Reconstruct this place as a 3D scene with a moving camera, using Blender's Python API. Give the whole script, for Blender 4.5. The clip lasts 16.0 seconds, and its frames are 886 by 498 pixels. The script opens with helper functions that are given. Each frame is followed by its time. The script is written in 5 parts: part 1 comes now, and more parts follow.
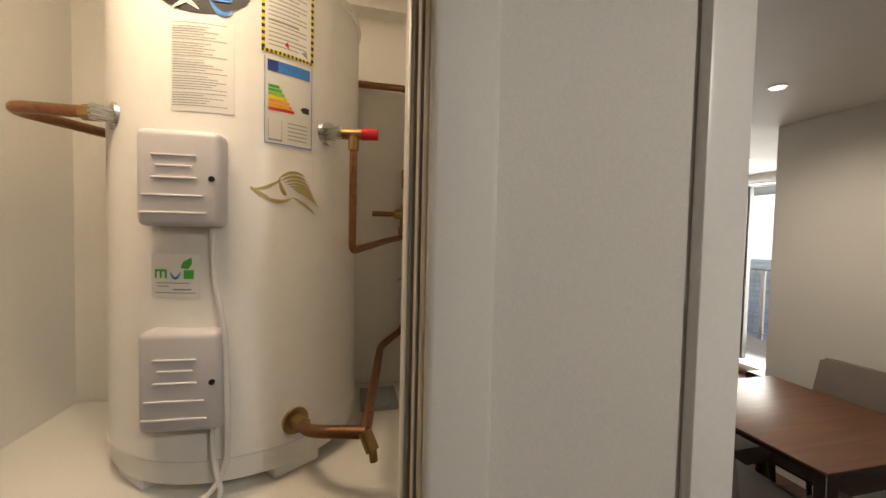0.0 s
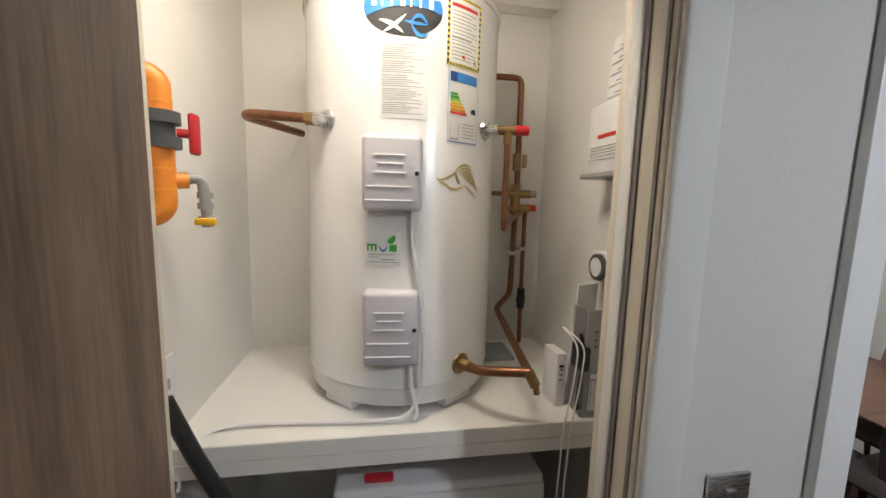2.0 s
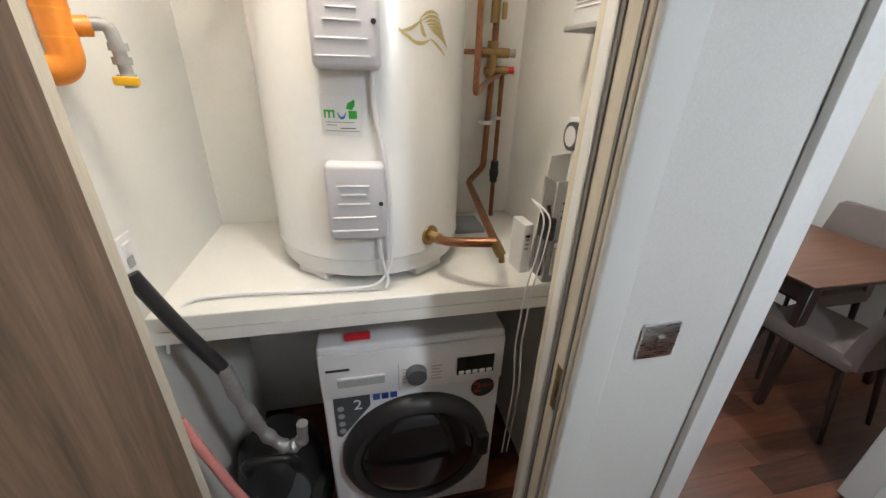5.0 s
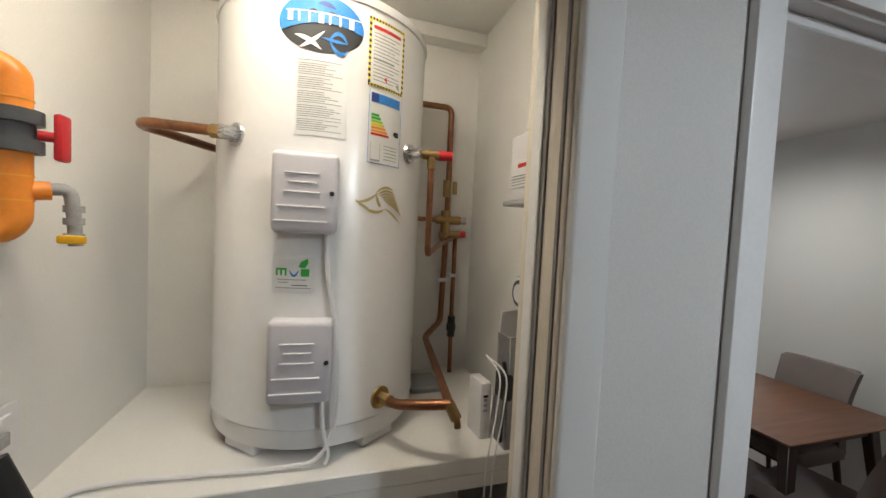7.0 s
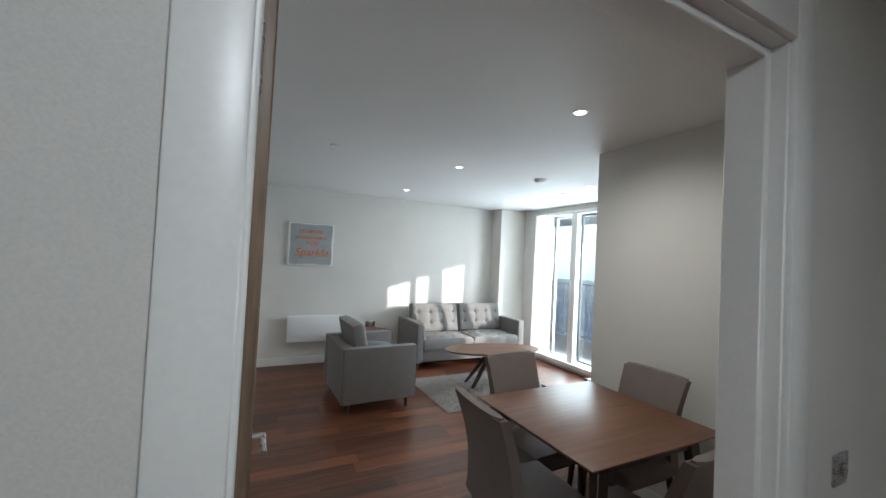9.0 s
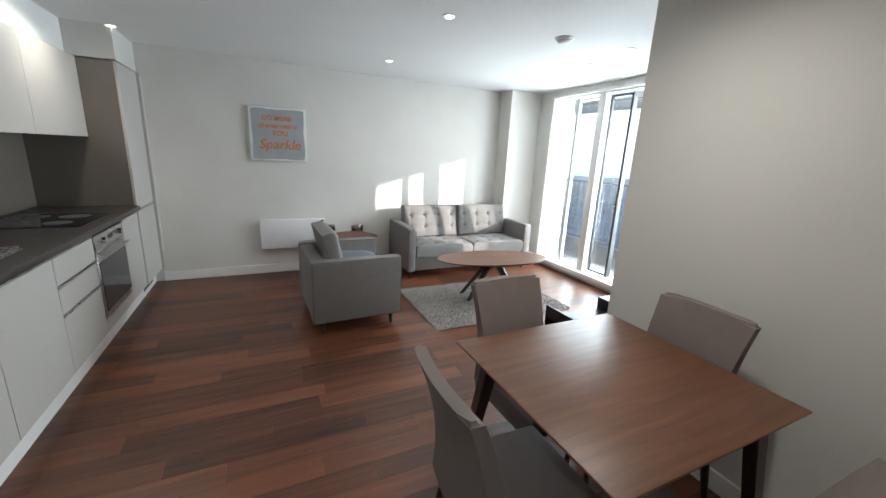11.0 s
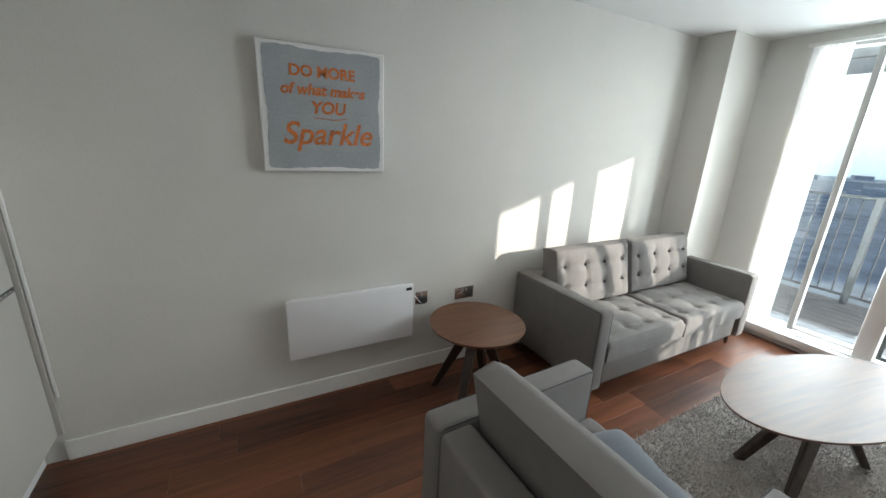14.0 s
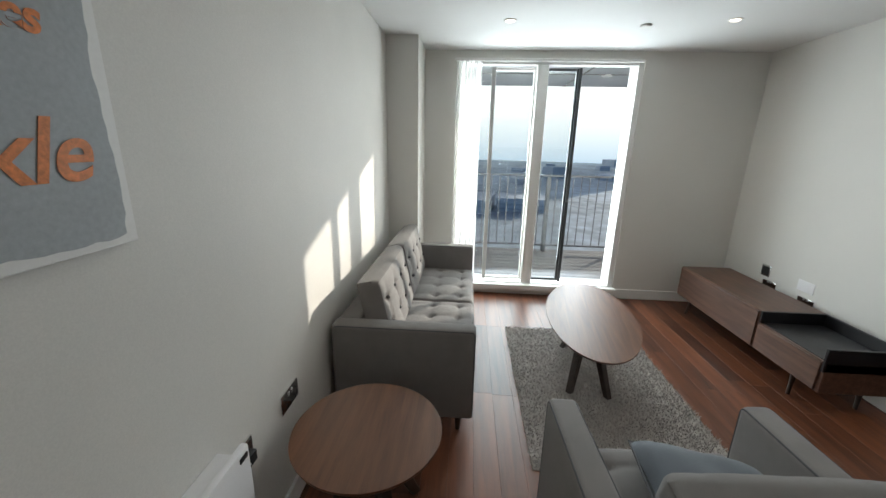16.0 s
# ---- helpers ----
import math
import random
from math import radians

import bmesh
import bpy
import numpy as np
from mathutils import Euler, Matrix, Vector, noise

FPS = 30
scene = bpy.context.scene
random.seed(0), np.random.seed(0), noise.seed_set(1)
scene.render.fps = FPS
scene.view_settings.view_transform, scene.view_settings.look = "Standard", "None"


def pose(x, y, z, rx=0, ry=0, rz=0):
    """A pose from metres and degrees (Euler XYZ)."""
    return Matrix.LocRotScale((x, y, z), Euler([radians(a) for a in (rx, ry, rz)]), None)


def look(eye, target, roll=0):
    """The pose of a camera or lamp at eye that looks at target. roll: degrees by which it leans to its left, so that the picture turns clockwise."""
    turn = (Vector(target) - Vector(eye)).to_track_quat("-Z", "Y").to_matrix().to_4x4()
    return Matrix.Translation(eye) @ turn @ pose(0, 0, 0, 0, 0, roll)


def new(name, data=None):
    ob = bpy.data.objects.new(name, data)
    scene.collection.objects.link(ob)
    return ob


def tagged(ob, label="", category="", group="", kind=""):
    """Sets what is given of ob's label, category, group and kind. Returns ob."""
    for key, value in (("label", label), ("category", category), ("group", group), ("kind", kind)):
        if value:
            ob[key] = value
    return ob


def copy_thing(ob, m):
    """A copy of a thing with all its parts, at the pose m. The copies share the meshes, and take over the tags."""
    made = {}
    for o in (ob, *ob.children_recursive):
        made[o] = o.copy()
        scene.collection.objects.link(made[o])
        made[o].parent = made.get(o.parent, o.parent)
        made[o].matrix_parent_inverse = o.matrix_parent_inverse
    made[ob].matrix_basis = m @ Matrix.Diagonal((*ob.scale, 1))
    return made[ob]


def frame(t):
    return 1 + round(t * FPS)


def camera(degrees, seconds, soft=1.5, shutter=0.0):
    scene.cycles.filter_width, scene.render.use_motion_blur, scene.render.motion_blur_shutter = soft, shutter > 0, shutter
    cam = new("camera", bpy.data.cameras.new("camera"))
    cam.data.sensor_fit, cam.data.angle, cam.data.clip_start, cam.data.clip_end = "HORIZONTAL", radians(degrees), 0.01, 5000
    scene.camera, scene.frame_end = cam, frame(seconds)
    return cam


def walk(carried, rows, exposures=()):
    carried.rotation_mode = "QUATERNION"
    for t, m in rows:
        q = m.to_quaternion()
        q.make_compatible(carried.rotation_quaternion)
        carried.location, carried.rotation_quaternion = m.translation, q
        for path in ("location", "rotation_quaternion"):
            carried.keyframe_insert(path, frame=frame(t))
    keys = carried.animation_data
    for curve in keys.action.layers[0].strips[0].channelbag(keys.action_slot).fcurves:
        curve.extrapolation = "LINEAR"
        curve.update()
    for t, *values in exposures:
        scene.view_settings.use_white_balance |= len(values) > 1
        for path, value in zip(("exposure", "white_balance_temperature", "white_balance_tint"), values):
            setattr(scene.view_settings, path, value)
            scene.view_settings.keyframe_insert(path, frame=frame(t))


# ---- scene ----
cam = camera(99.0, 16.0)
PATH = [
    (0, (0.304, 0.456, 1.594), (0.768, 2.4, 1.518), 1.3),
    (0.5, (0.139, 0.348, 1.59), (0.58, 2.298, 1.532), 1.2),
    (1, (0.0, 0.341, 1.63), (0.408, 2.297, 1.559), 1.2),
    (1.5, (-0.032, 0.343, 1.629), (0.306, 2.313, 1.562), 1.1),
    (2, (-0.045, 0.335, 1.626), (0.272, 2.293, 1.375), 1.5),
    (2.5, (-0.042, 0.34, 1.612), (0.274, 2.218, 1.001), 1.4),
    (3, (-0.028, 0.344, 1.614), (0.281, 2.069, 0.652), 1.8),
    (5.5, (-0.009, 0.353, 1.608), (0.453, 2.143, 0.842), 2.8),
    (6, (-0.006, 0.35, 1.615), (0.525, 2.234, 1.206), 2.9),
    (6.5, (-0.001, 0.35, 1.605), (0.578, 2.262, 1.513), 2.7),
    (7, (0.027, 0.357, 1.617), (0.62, 2.264, 1.524), 2.8),
    (7.5, (0.168, 0.357, 1.59), (0.77, 2.263, 1.651), 2.5),
    (8, (0.448, 0.346, 1.575), (1.227, 2.187, 1.63), 2.7),
    (8.2, (0.553, 0.343, 1.558), (1.444, 2.132, 1.622), 2.7),
    (10.3, (1.118, 0.737, 1.514), (1.975, 2.544, 1.517), 2.5),
    (10.5, (1.187, 0.796, 1.517), (2.047, 2.597, 1.384), 2.7),
    (11, (1.315, 1.0, 1.506), (2.155, 2.748, 1.02), 2.8),
    (11.5, (1.381, 1.379, 1.477), (2.223, 3.102, 0.91), 2.8),
    (12, (1.477, 1.839, 1.524), (2.324, 3.553, 0.938), 2.9),
    (12.5, (1.401, 2.347, 1.503), (2.263, 4.057, 0.926), 3.0),
    (13, (1.311, 2.821, 1.505), (2.172, 4.533, 0.933), 2.8),
    (13.5, (1.217, 3.327, 1.549), (2.089, 5.032, 0.974), 2.9),
    (14, (1.095, 3.833, 1.538), (2.016, 5.515, 0.97), 2.8),
    (14.5, (1.078, 4.316, 1.535), (2.189, 5.884, 0.983), 2.4),
    (15, (1.057, 4.724, 1.543), (2.419, 6.082, 0.993), 2.3),
    (15.5, (1.063, 4.999, 1.546), (2.819, 5.792, 1.011), 1.7),
    (16, (1.079, 5.173, 1.547), (3.003, 5.292, 1.014), 1.3),
]
walk(cam, [(t, look(eye, target, roll)) for t, eye, target, roll in PATH],
     exposures=((0.0, 0.35, 8600, 14), (0.5, 0.15, 7000, 10), (1.0, 0.5, 6400, 10), (2.0, 0.7, 6400, 10), (3.0, 1.25, 6300, 8), (5.5, 1.2, 6300, 8), (6.5, 0.6, 6350, 8), (7.5, 0.45, 6400, 8), (8.0, 0.2, 6300, 6), (10.3, 0.65, 6550, 7), (12.0, 0.6, 6600, 8), (13.5, 0.4, 6750, 7), (14.5, 0.2, 6850, 7), (16.0, -0.1, 7000, 8)))

# ---- world, sun, large lights ----
world = bpy.data.worlds.new("sky")
scene.world = world
world.use_nodes = True
_n = world.node_tree.nodes
_sky = _n.new("ShaderNodeTexSky")
_sky.sky_type = "NISHITA"
_sky.sun_disc = False
SUN_DIR = Vector((-1.17, 1.0, -0.365)).normalized()
_sky.sun_elevation = math.asin(-SUN_DIR.z)
_sky.sun_rotation = math.atan2(-SUN_DIR.x, -SUN_DIR.y)
_sky.air_density, _sky.dust_density, _sky.ozone_density = 0.6, 1.0, 2.5
_n["Background"].inputs["Strength"].default_value = 0.15
world.node_tree.links.new(_sky.outputs[0], _n["Background"].inputs["Color"])


def lamp(name, kind, m, energy, color, **kw):
    data = bpy.data.lights.new(name, kind)
    data.energy, data.color = energy, color
    for k, v in kw.items():
        if k == "size":
            data.size = v
        elif k == "size_y":
            data.shape, data.size_y = "RECTANGLE", v
        elif k == "angle":
            data.angle = v
        elif k == "radius":
            data.shadow_soft_size = v
        elif k == "cone":
            data.spot_size, data.spot_blend = radians(v), 1.0
    ob = new(name, data)
    ob.matrix_world = m
    return ob


lamp("sun", "SUN", look((0, 0, 0), SUN_DIR), 5.0, (1.0, 0.96, 0.90), angle=radians(0.5))
# added fill lamp outside the balcony doors, boosts the sky light that enters
lamp("window_fill_light", "AREA", look((5.5, 4.5, 1.25), (0, 4.3, 0.35)), 120, (0.76, 0.885, 1.0), size=1.7, size_y=2.1)
# cupboard ceiling lamp and hall lamp
lamp("cupboard_lamp", "AREA", look((-0.08, 1.08, 2.405), (-0.08, 1.10, 0)), 4.8, (1.0, 0.885, 0.73), size=0.34, size_y=0.2)
lamp("hall_lamp", "AREA", look((1.0, -0.25, 2.385), (1.0, -0.25, 0)), 12.0, (0.86, 0.93, 1.0), size=0.12, size_y=0.12)
for x, y in ((0.24, 4.60), (2.44, 2.0), (2.51, 3.56), (2.55, 5.05), (4.07, 3.42), (4.10, 4.92)):
    lamp("downlight_lamp", "SPOT", look((x, y, 2.385), (x, y, 0)), 20.0 if x < 1 else (36.0 if y < 2.5 else 7.0), (1.0, 0.97, 0.93), cone=165, radius=0.03)

# ---- materials ----


def _base(name):
    m = bpy.data.materials.new(name)
    m.use_nodes = True
    nt = m.node_tree
    return m, nt, nt.nodes["Principled BSDF"]


def mat(name, color, rough=0.5, metal=0.0, var=0.06, scale=8.0, fine=120.0, bump=0.05, sheen=0.0, rand=0.0, stretch=(1, 1, 1)):
    """Paint, cloth, plastic, metal: two scales of variation in tone, gloss and relief."""
    m, nt, b = _base(name)
    L, N = nt.links.new, nt.nodes.new
    tc, mp = N("ShaderNodeTexCoord"), N("ShaderNodeMapping")
    mp.inputs["Scale"].default_value = stretch
    L(tc.outputs["Object"], mp.inputs["Vector"])
    n1, n2 = N("ShaderNodeTexNoise"), N("ShaderNodeTexNoise")
    n1.inputs["Scale"].default_value, n1.inputs["Detail"].default_value = scale, 4
    n2.inputs["Scale"].default_value, n2.inputs["Detail"].default_value = fine, 3
    L(mp.outputs[0], n1.inputs["Vector"])
    L(mp.outputs[0], n2.inputs["Vector"])
    add = N("ShaderNodeMath")
    add.operation = "ADD"
    L(n1.outputs[0], add.inputs[0])
    L(n2.outputs[0], add.inputs[1])
    src = add.outputs[0]
    if rand:
        oi, ma = N("ShaderNodeObjectInfo"), N("ShaderNodeMath")
        ma.operation, ma.inputs[1].default_value = "MULTIPLY_ADD", rand
        L(oi.outputs["Random"], ma.inputs[0])
        L(src, ma.inputs[2])
        src = ma.outputs[0]
    rg = N("ShaderNodeMapRange")
    rg.inputs["From Min"].default_value, rg.inputs["From Max"].default_value = 0.6, 1.4 + rand
    rg.inputs["To Min"].default_value, rg.inputs["To Max"].default_value = 1 - var, 1 + var
    L(src, rg.inputs["Value"])
    vm = N("ShaderNodeVectorMath")
    vm.operation = "SCALE"
    vm.inputs[0].default_value = color
    L(rg.outputs[0], vm.inputs["Scale"])
    L(vm.outputs[0], b.inputs["Base Color"])
    rr = N("ShaderNodeMapRange")
    rr.inputs["To Min"].default_value, rr.inputs["To Max"].default_value = max(rough - 0.07, 0.02), min(rough + 0.07, 1)
    L(n1.outputs[0], rr.inputs["Value"])
    L(rr.outputs[0], b.inputs["Roughness"])
    b.inputs["Metallic"].default_value = metal
    b.inputs["Sheen Weight"].default_value = sheen
    if bump:
        bp = N("ShaderNodeBump")
        bp.inputs["Strength"].default_value, bp.inputs["Distance"].default_value = bump, 0.004
        L(n2.outputs[0], bp.inputs["Height"])
        L(bp.outputs[0], b.inputs["Normal"])
    return m


def wood(name, dark, light, axis="x", rough=0.4, rand=0.0, band=1.0, patch=0.0):
    """Grain drawn out along one axis; rand varies the tone from piece to piece, patch mixes in pale streaks."""
    m, nt, b = _base(name)
    L, N = nt.links.new, nt.nodes.new
    tc, mp = N("ShaderNodeTexCoord"), N("ShaderNodeMapping")
    mp.inputs["Scale"].default_value = tuple((1.0 if a == axis else 14.0) * band for a in "xyz")
    L(tc.outputs["Object"], mp.inputs["Vector"])
    oi = N("ShaderNodeObjectInfo")
    sh = N("ShaderNodeVectorMath")
    sh.operation = "SCALE"
    sh.inputs[0].default_value = (37.0, 51.0, 23.0)
    L(oi.outputs["Random"], sh.inputs["Scale"])
    if rand:
        L(sh.outputs[0], mp.inputs["Location"])
    n1, n2 = N("ShaderNodeTexNoise"), N("ShaderNodeTexNoise")
    n1.inputs["Scale"].default_value, n1.inputs["Detail"].default_value, n1.inputs["Distortion"].default_value = 1.6, 6, 0.6
    n2.inputs["Scale"].default_value, n2.inputs["Detail"].default_value = 11.0, 6
    L(mp.outputs[0], n1.inputs["Vector"])
    L(mp.outputs[0], n2.inputs["Vector"])
    mix = N("ShaderNodeMath")
    mix.operation, mix.inputs[1].default_value = "MULTIPLY_ADD", 0.45
    L(n2.outputs[0], mix.inputs[0])
    L(n1.outputs[0], mix.inputs[2])
    src = mix.outputs[0]
    if rand:
        ra = N("ShaderNodeMath")
        ra.operation, ra.inputs[1].default_value = "MULTIPLY_ADD", rand
        L(oi.outputs["Random"], ra.inputs[0])
        L(src, ra.inputs[2])
        src = ra.outputs[0]
    cr = N("ShaderNodeValToRGB")
    e = cr.color_ramp.elements
    e[0].position, e[0].color = 0.0, (*dark, 1)
    e[1].position, e[1].color = 1.0, (*light, 1)
    rg = N("ShaderNodeMapRange")
    rg.inputs["From Min"].default_value, rg.inputs["From Max"].default_value = 0.45 + 0.2 * rand, 1.0 + 0.8 * rand
    L(src, rg.inputs["Value"])
    L(rg.outputs[0], cr.inputs[0])
    L(cr.outputs[0], b.inputs["Base Color"])
    rr = N("ShaderNodeMapRange")
    rr.inputs["To Min"].default_value, rr.inputs["To Max"].default_value = rough - 0.08, rough + 0.1
    L(n2.outputs[0], rr.inputs["Value"])
    L(rr.outputs[0], b.inputs["Roughness"])
    bp = N("ShaderNodeBump")
    bp.inputs["Strength"].default_value, bp.inputs["Distance"].default_value = 0.12, 0.002
    L(n2.outputs[0], bp.inputs["Height"])
    L(bp.outputs[0], b.inputs["Normal"])
    return m


def glow(name, color, strength):
    m, nt, b = _base(name)
    b.inputs["Base Color"].default_value = (0.8, 0.8, 0.8, 1)
    b.inputs["Emission Color"].default_value = (*color, 1)
    b.inputs["Emission Strength"].default_value = strength
    return m


def glass_mat(name, color=(1, 1, 1), rough=0.0):
    """Thin pane: clear with a mirror-like sheen that grows at grazing angles."""
    m = bpy.data.materials.new(name)
    m.use_nodes = True
    nt = m.node_tree
    nt.nodes.clear()
    N, L = nt.nodes.new, nt.links.new
    out, tr, gl, mx = N("ShaderNodeOutputMaterial"), N("ShaderNodeBsdfTransparent"), N("ShaderNodeBsdfGlossy"), N("ShaderNodeMixShader")
    tr.inputs[0].default_value = (*color, 1)
    gl.inputs["Roughness"].default_value = rough
    mx.inputs[0].default_value = 0.06
    L(tr.outputs[0], mx.inputs[1])
    L(gl.outputs[0], mx.inputs[2])
    L(mx.outputs[0], out.inputs[0])
    return m


def curtain_mat(name):
    m = bpy.data.materials.new(name)
    m.use_nodes = True
    nt = m.node_tree
    nt.nodes.clear()
    N, L = nt.nodes.new, nt.links.new
    out, df, tl, mx = N("ShaderNodeOutputMaterial"), N("ShaderNodeBsdfDiffuse"), N("ShaderNodeBsdfTranslucent"), N("ShaderNodeMixShader")
    df.inputs[0].default_value = tl.inputs[0].default_value = (0.85, 0.84, 0.82, 1)
    mx.inputs[0].default_value = 0.5
    L(df.outputs[0], mx.inputs[1])
    L(tl.outputs[0], mx.inputs[2])
    tr, mx2 = N("ShaderNodeBsdfTransparent"), N("ShaderNodeMixShader")
    mx2.inputs[0].default_value = 0.38
    L(mx.outputs[0], mx2.inputs[1])
    L(tr.outputs[0], mx2.inputs[2])
    L(mx2.outputs[0], out.inputs[0])
    return m


def haze_mat(name):
    """Glowing hazy distance: blue-grey at the horizon, white above."""
    m, nt, b = _base(name)
    L, N = nt.links.new, nt.nodes.new
    tc, sp, rg, cr = N("ShaderNodeTexCoord"), N("ShaderNodeSeparateXYZ"), N("ShaderNodeMapRange"), N("ShaderNodeValToRGB")
    L(tc.outputs["Object"], sp.inputs[0])
    L(sp.outputs["Z"], rg.inputs["Value"])
    rg.inputs["From Min"].default_value, rg.inputs["From Max"].default_value = -45, 160
    e = cr.color_ramp.elements
    e[0].color, e[1].color = (0.42, 0.56, 0.70, 1), (0.93, 0.97, 1.0, 1)
    L(rg.outputs[0], cr.inputs[0])
    L(cr.outputs[0], b.inputs["Emission Color"])
    b.inputs["Base Color"].default_value = (0, 0, 0, 1)
    b.inputs["Emission Strength"].default_value = 1.5
    return m


HAZE = haze_mat("bright_hazy_sky")
GREIGE = mat("greige_wall_paint", (0.67, 0.65, 0.615), 0.65, var=0.09, scale=1.6, fine=260, bump=0.05)
CREAM = mat("cream_wall_paint", (0.70, 0.685, 0.65), 0.65, var=0.04, scale=2.0, fine=260, bump=0.05)
WHITE = mat("white_wall_paint", (0.80, 0.785, 0.75), 0.6, var=0.05, scale=3, fine=220, bump=0.06)
CEIL = mat("white_ceiling_paint", (0.78, 0.78, 0.77), 0.75, var=0.03, scale=2, fine=220, bump=0.03)
GLOSS = mat("white_gloss_trim", (0.80, 0.79, 0.77), 0.35, var=0.04, scale=5, fine=90, bump=0.04)
LINING = mat("cream_door_lining", (0.66, 0.60, 0.50), 0.45, var=0.14, scale=4, fine=60, bump=0.08, stretch=(6, 6, 0.4))
SEAL = mat("grey_door_seal", (0.22, 0.21, 0.20), 0.6, var=0.1)
PLANK = wood("dark_red_brown_floor", (0.030, 0.0115, 0.0075), (0.215, 0.074, 0.034), "x", 0.34, rand=0.6, band=1.2)
JOINT = mat("floor_joint", (0.018, 0.010, 0.007), 0.7)
DOORWOOD = wood("ash_door_veneer", (0.095, 0.058, 0.037), (0.31, 0.205, 0.135), "z", 0.42, band=1.4)
WALNUT = wood("walnut_top", (0.085, 0.033, 0.016), (0.175, 0.072, 0.033), "x", 0.40, band=1.5)
WALNUT_D = wood("walnut_case", (0.055, 0.026, 0.018), (0.15, 0.075, 0.048), "x", 0.38, band=1.6)
DARKWOOD = wood("dark_stained_legs", (0.016, 0.009, 0.007), (0.05, 0.028, 0.020), "z", 0.35, band=2)
BLACKTRAY = mat("black_tray_leather", (0.012, 0.012, 0.014), 0.35, var=0.15, bump=0.1)
GREYCLOTH = mat("mid_grey_upholstery", (0.195, 0.182, 0.176), 0.9, var=0.12, scale=14, fine=700, bump=0.35, sheen=0.06)
PIPING = mat("dark_grey_piping", (0.09, 0.09, 0.095), 0.85, bump=0.2, fine=500)
CHAIRCLOTH = mat("taupe_chair_cloth", (0.18, 0.145, 0.13), 0.9, var=0.10, scale=14, fine=700, bump=0.3, sheen=0.06)
BLUECUSH = mat("blue_grey_velvet", (0.085, 0.10, 0.118), 0.8, var=0.18, scale=9, fine=300, bump=0.2, sheen=0.15)
RUGM = mat("taupe_shag_pile", (0.47, 0.44, 0.415), 0.95, var=0.16, scale=7, fine=90, bump=0.4)
CABINET = mat("cashmere_matt_cabinet", (0.50, 0.475, 0.44), 0.45, var=0.03, scale=3, fine=150, bump=0.02)
CABDARK = mat("shadow_gap_black", (0.02, 0.02, 0.02), 0.6)
WORKTOP = mat("dark_brown_worktop", (0.045, 0.036, 0.032), 0.38, var=0.25, scale=18, fine=180, bump=0.05)
SPLASH = mat("slate_splashback", (0.085, 0.085, 0.09), 0.3, var=0.35, scale=3.5, fine=30, bump=0.04)
TALLSIDE = mat("brown_grey_side_panel", (0.16, 0.135, 0.115), 0.45, var=0.08, scale=4)
STEEL = mat("brushed_steel", (0.55, 0.55, 0.55), 0.28, 1.0, var=0.08, scale=30, fine=200, bump=0.05, stretch=(1, 1, 12))
CHROME = mat("chrome", (0.75, 0.75, 0.75), 0.1, 1.0, var=0.03, bump=0.0)
GALV = mat("galvanised_panel", (0.36, 0.36, 0.36), 0.45, 0.6, var=0.15, scale=10, fine=80, bump=0.05)
BLACKGLASS = mat("black_glass", (0.008, 0.008, 0.009), 0.06, var=0.05, bump=0.0)
BLACKPL = mat("black_plastic", (0.015, 0.015, 0.016), 0.4, var=0.15, bump=0.06)
WHITEPL = mat("white_plastic", (0.78, 0.77, 0.78), 0.32, var=0.03, bump=0.02)
LILACPL = mat("pale_grey_plastic_cover", (0.62, 0.60, 0.63), 0.4, var=0.03, bump=0.03)
ENAMEL = mat("white_enamel_shell", (0.76, 0.755, 0.75), 0.24, var=0.03, scale=2, fine=40, bump=0.015)
COPPER = mat("tarnished_copper_pipe", (0.27, 0.125, 0.065), 0.42, 0.9, var=0.30, scale=16, fine=120, bump=0.06)
BRASS = mat("brass_fitting", (0.36, 0.24, 0.10), 0.4, 0.9, var=0.2, scale=20, fine=150, bump=0.06)
REDPL = mat("red_plastic", (0.55, 0.02, 0.03), 0.35, var=0.08)
ORANGE = mat("orange_plastic_pipe", (0.82, 0.27, 0.03), 0.38, var=0.07, scale=12, bump=0.04)
GREYPL = mat("dark_grey_plastic", (0.075, 0.08, 0.088), 0.45, var=0.1)
PALEGREY = mat("mid_grey_fitting", (0.38, 0.38, 0.37), 0.5, var=0.15, bump=0.1)
YELLOW = mat("yellow_lever", (0.85, 0.48, 0.02), 0.4, var=0.06)
PINK = mat("pink_tube", (0.62, 0.24, 0.23), 0.45, var=0.08)
PAPER = mat("white_paper_label", (0.80, 0.795, 0.78), 0.5, var=0.03, bump=0.02)
INK = mat("grey_print", (0.33, 0.33, 0.33), 0.6, var=0.1)
BLACKINK = mat("black_print", (0.02, 0.02, 0.022), 0.4, var=0.1)
BLUEINK = mat("blue_print", (0.03, 0.22, 0.62), 0.35, var=0.25, scale=5)
NAVY = mat("navy_print", (0.02, 0.06, 0.25), 0.4)
GREENINK = mat("green_print", (0.05, 0.42, 0.06), 0.45)
LIMEINK = mat("lime_print", (0.33, 0.62, 0.05), 0.45)
YELLINK = mat("yellow_print", (0.85, 0.66, 0.02), 0.45)
ORINK = mat("orange_print", (0.85, 0.35, 0.03), 0.45)
REDINK = mat("red_print", (0.65, 0.04, 0.03), 0.45)
GOLDINK = mat("gold_print", (0.52, 0.42, 0.20), 0.4, 0.3, var=0.1)
GREYBOARD = mat("blue_grey_canvas", (0.36, 0.385, 0.40), 0.6, var=0.16, scale=6, fine=90, bump=0.06)
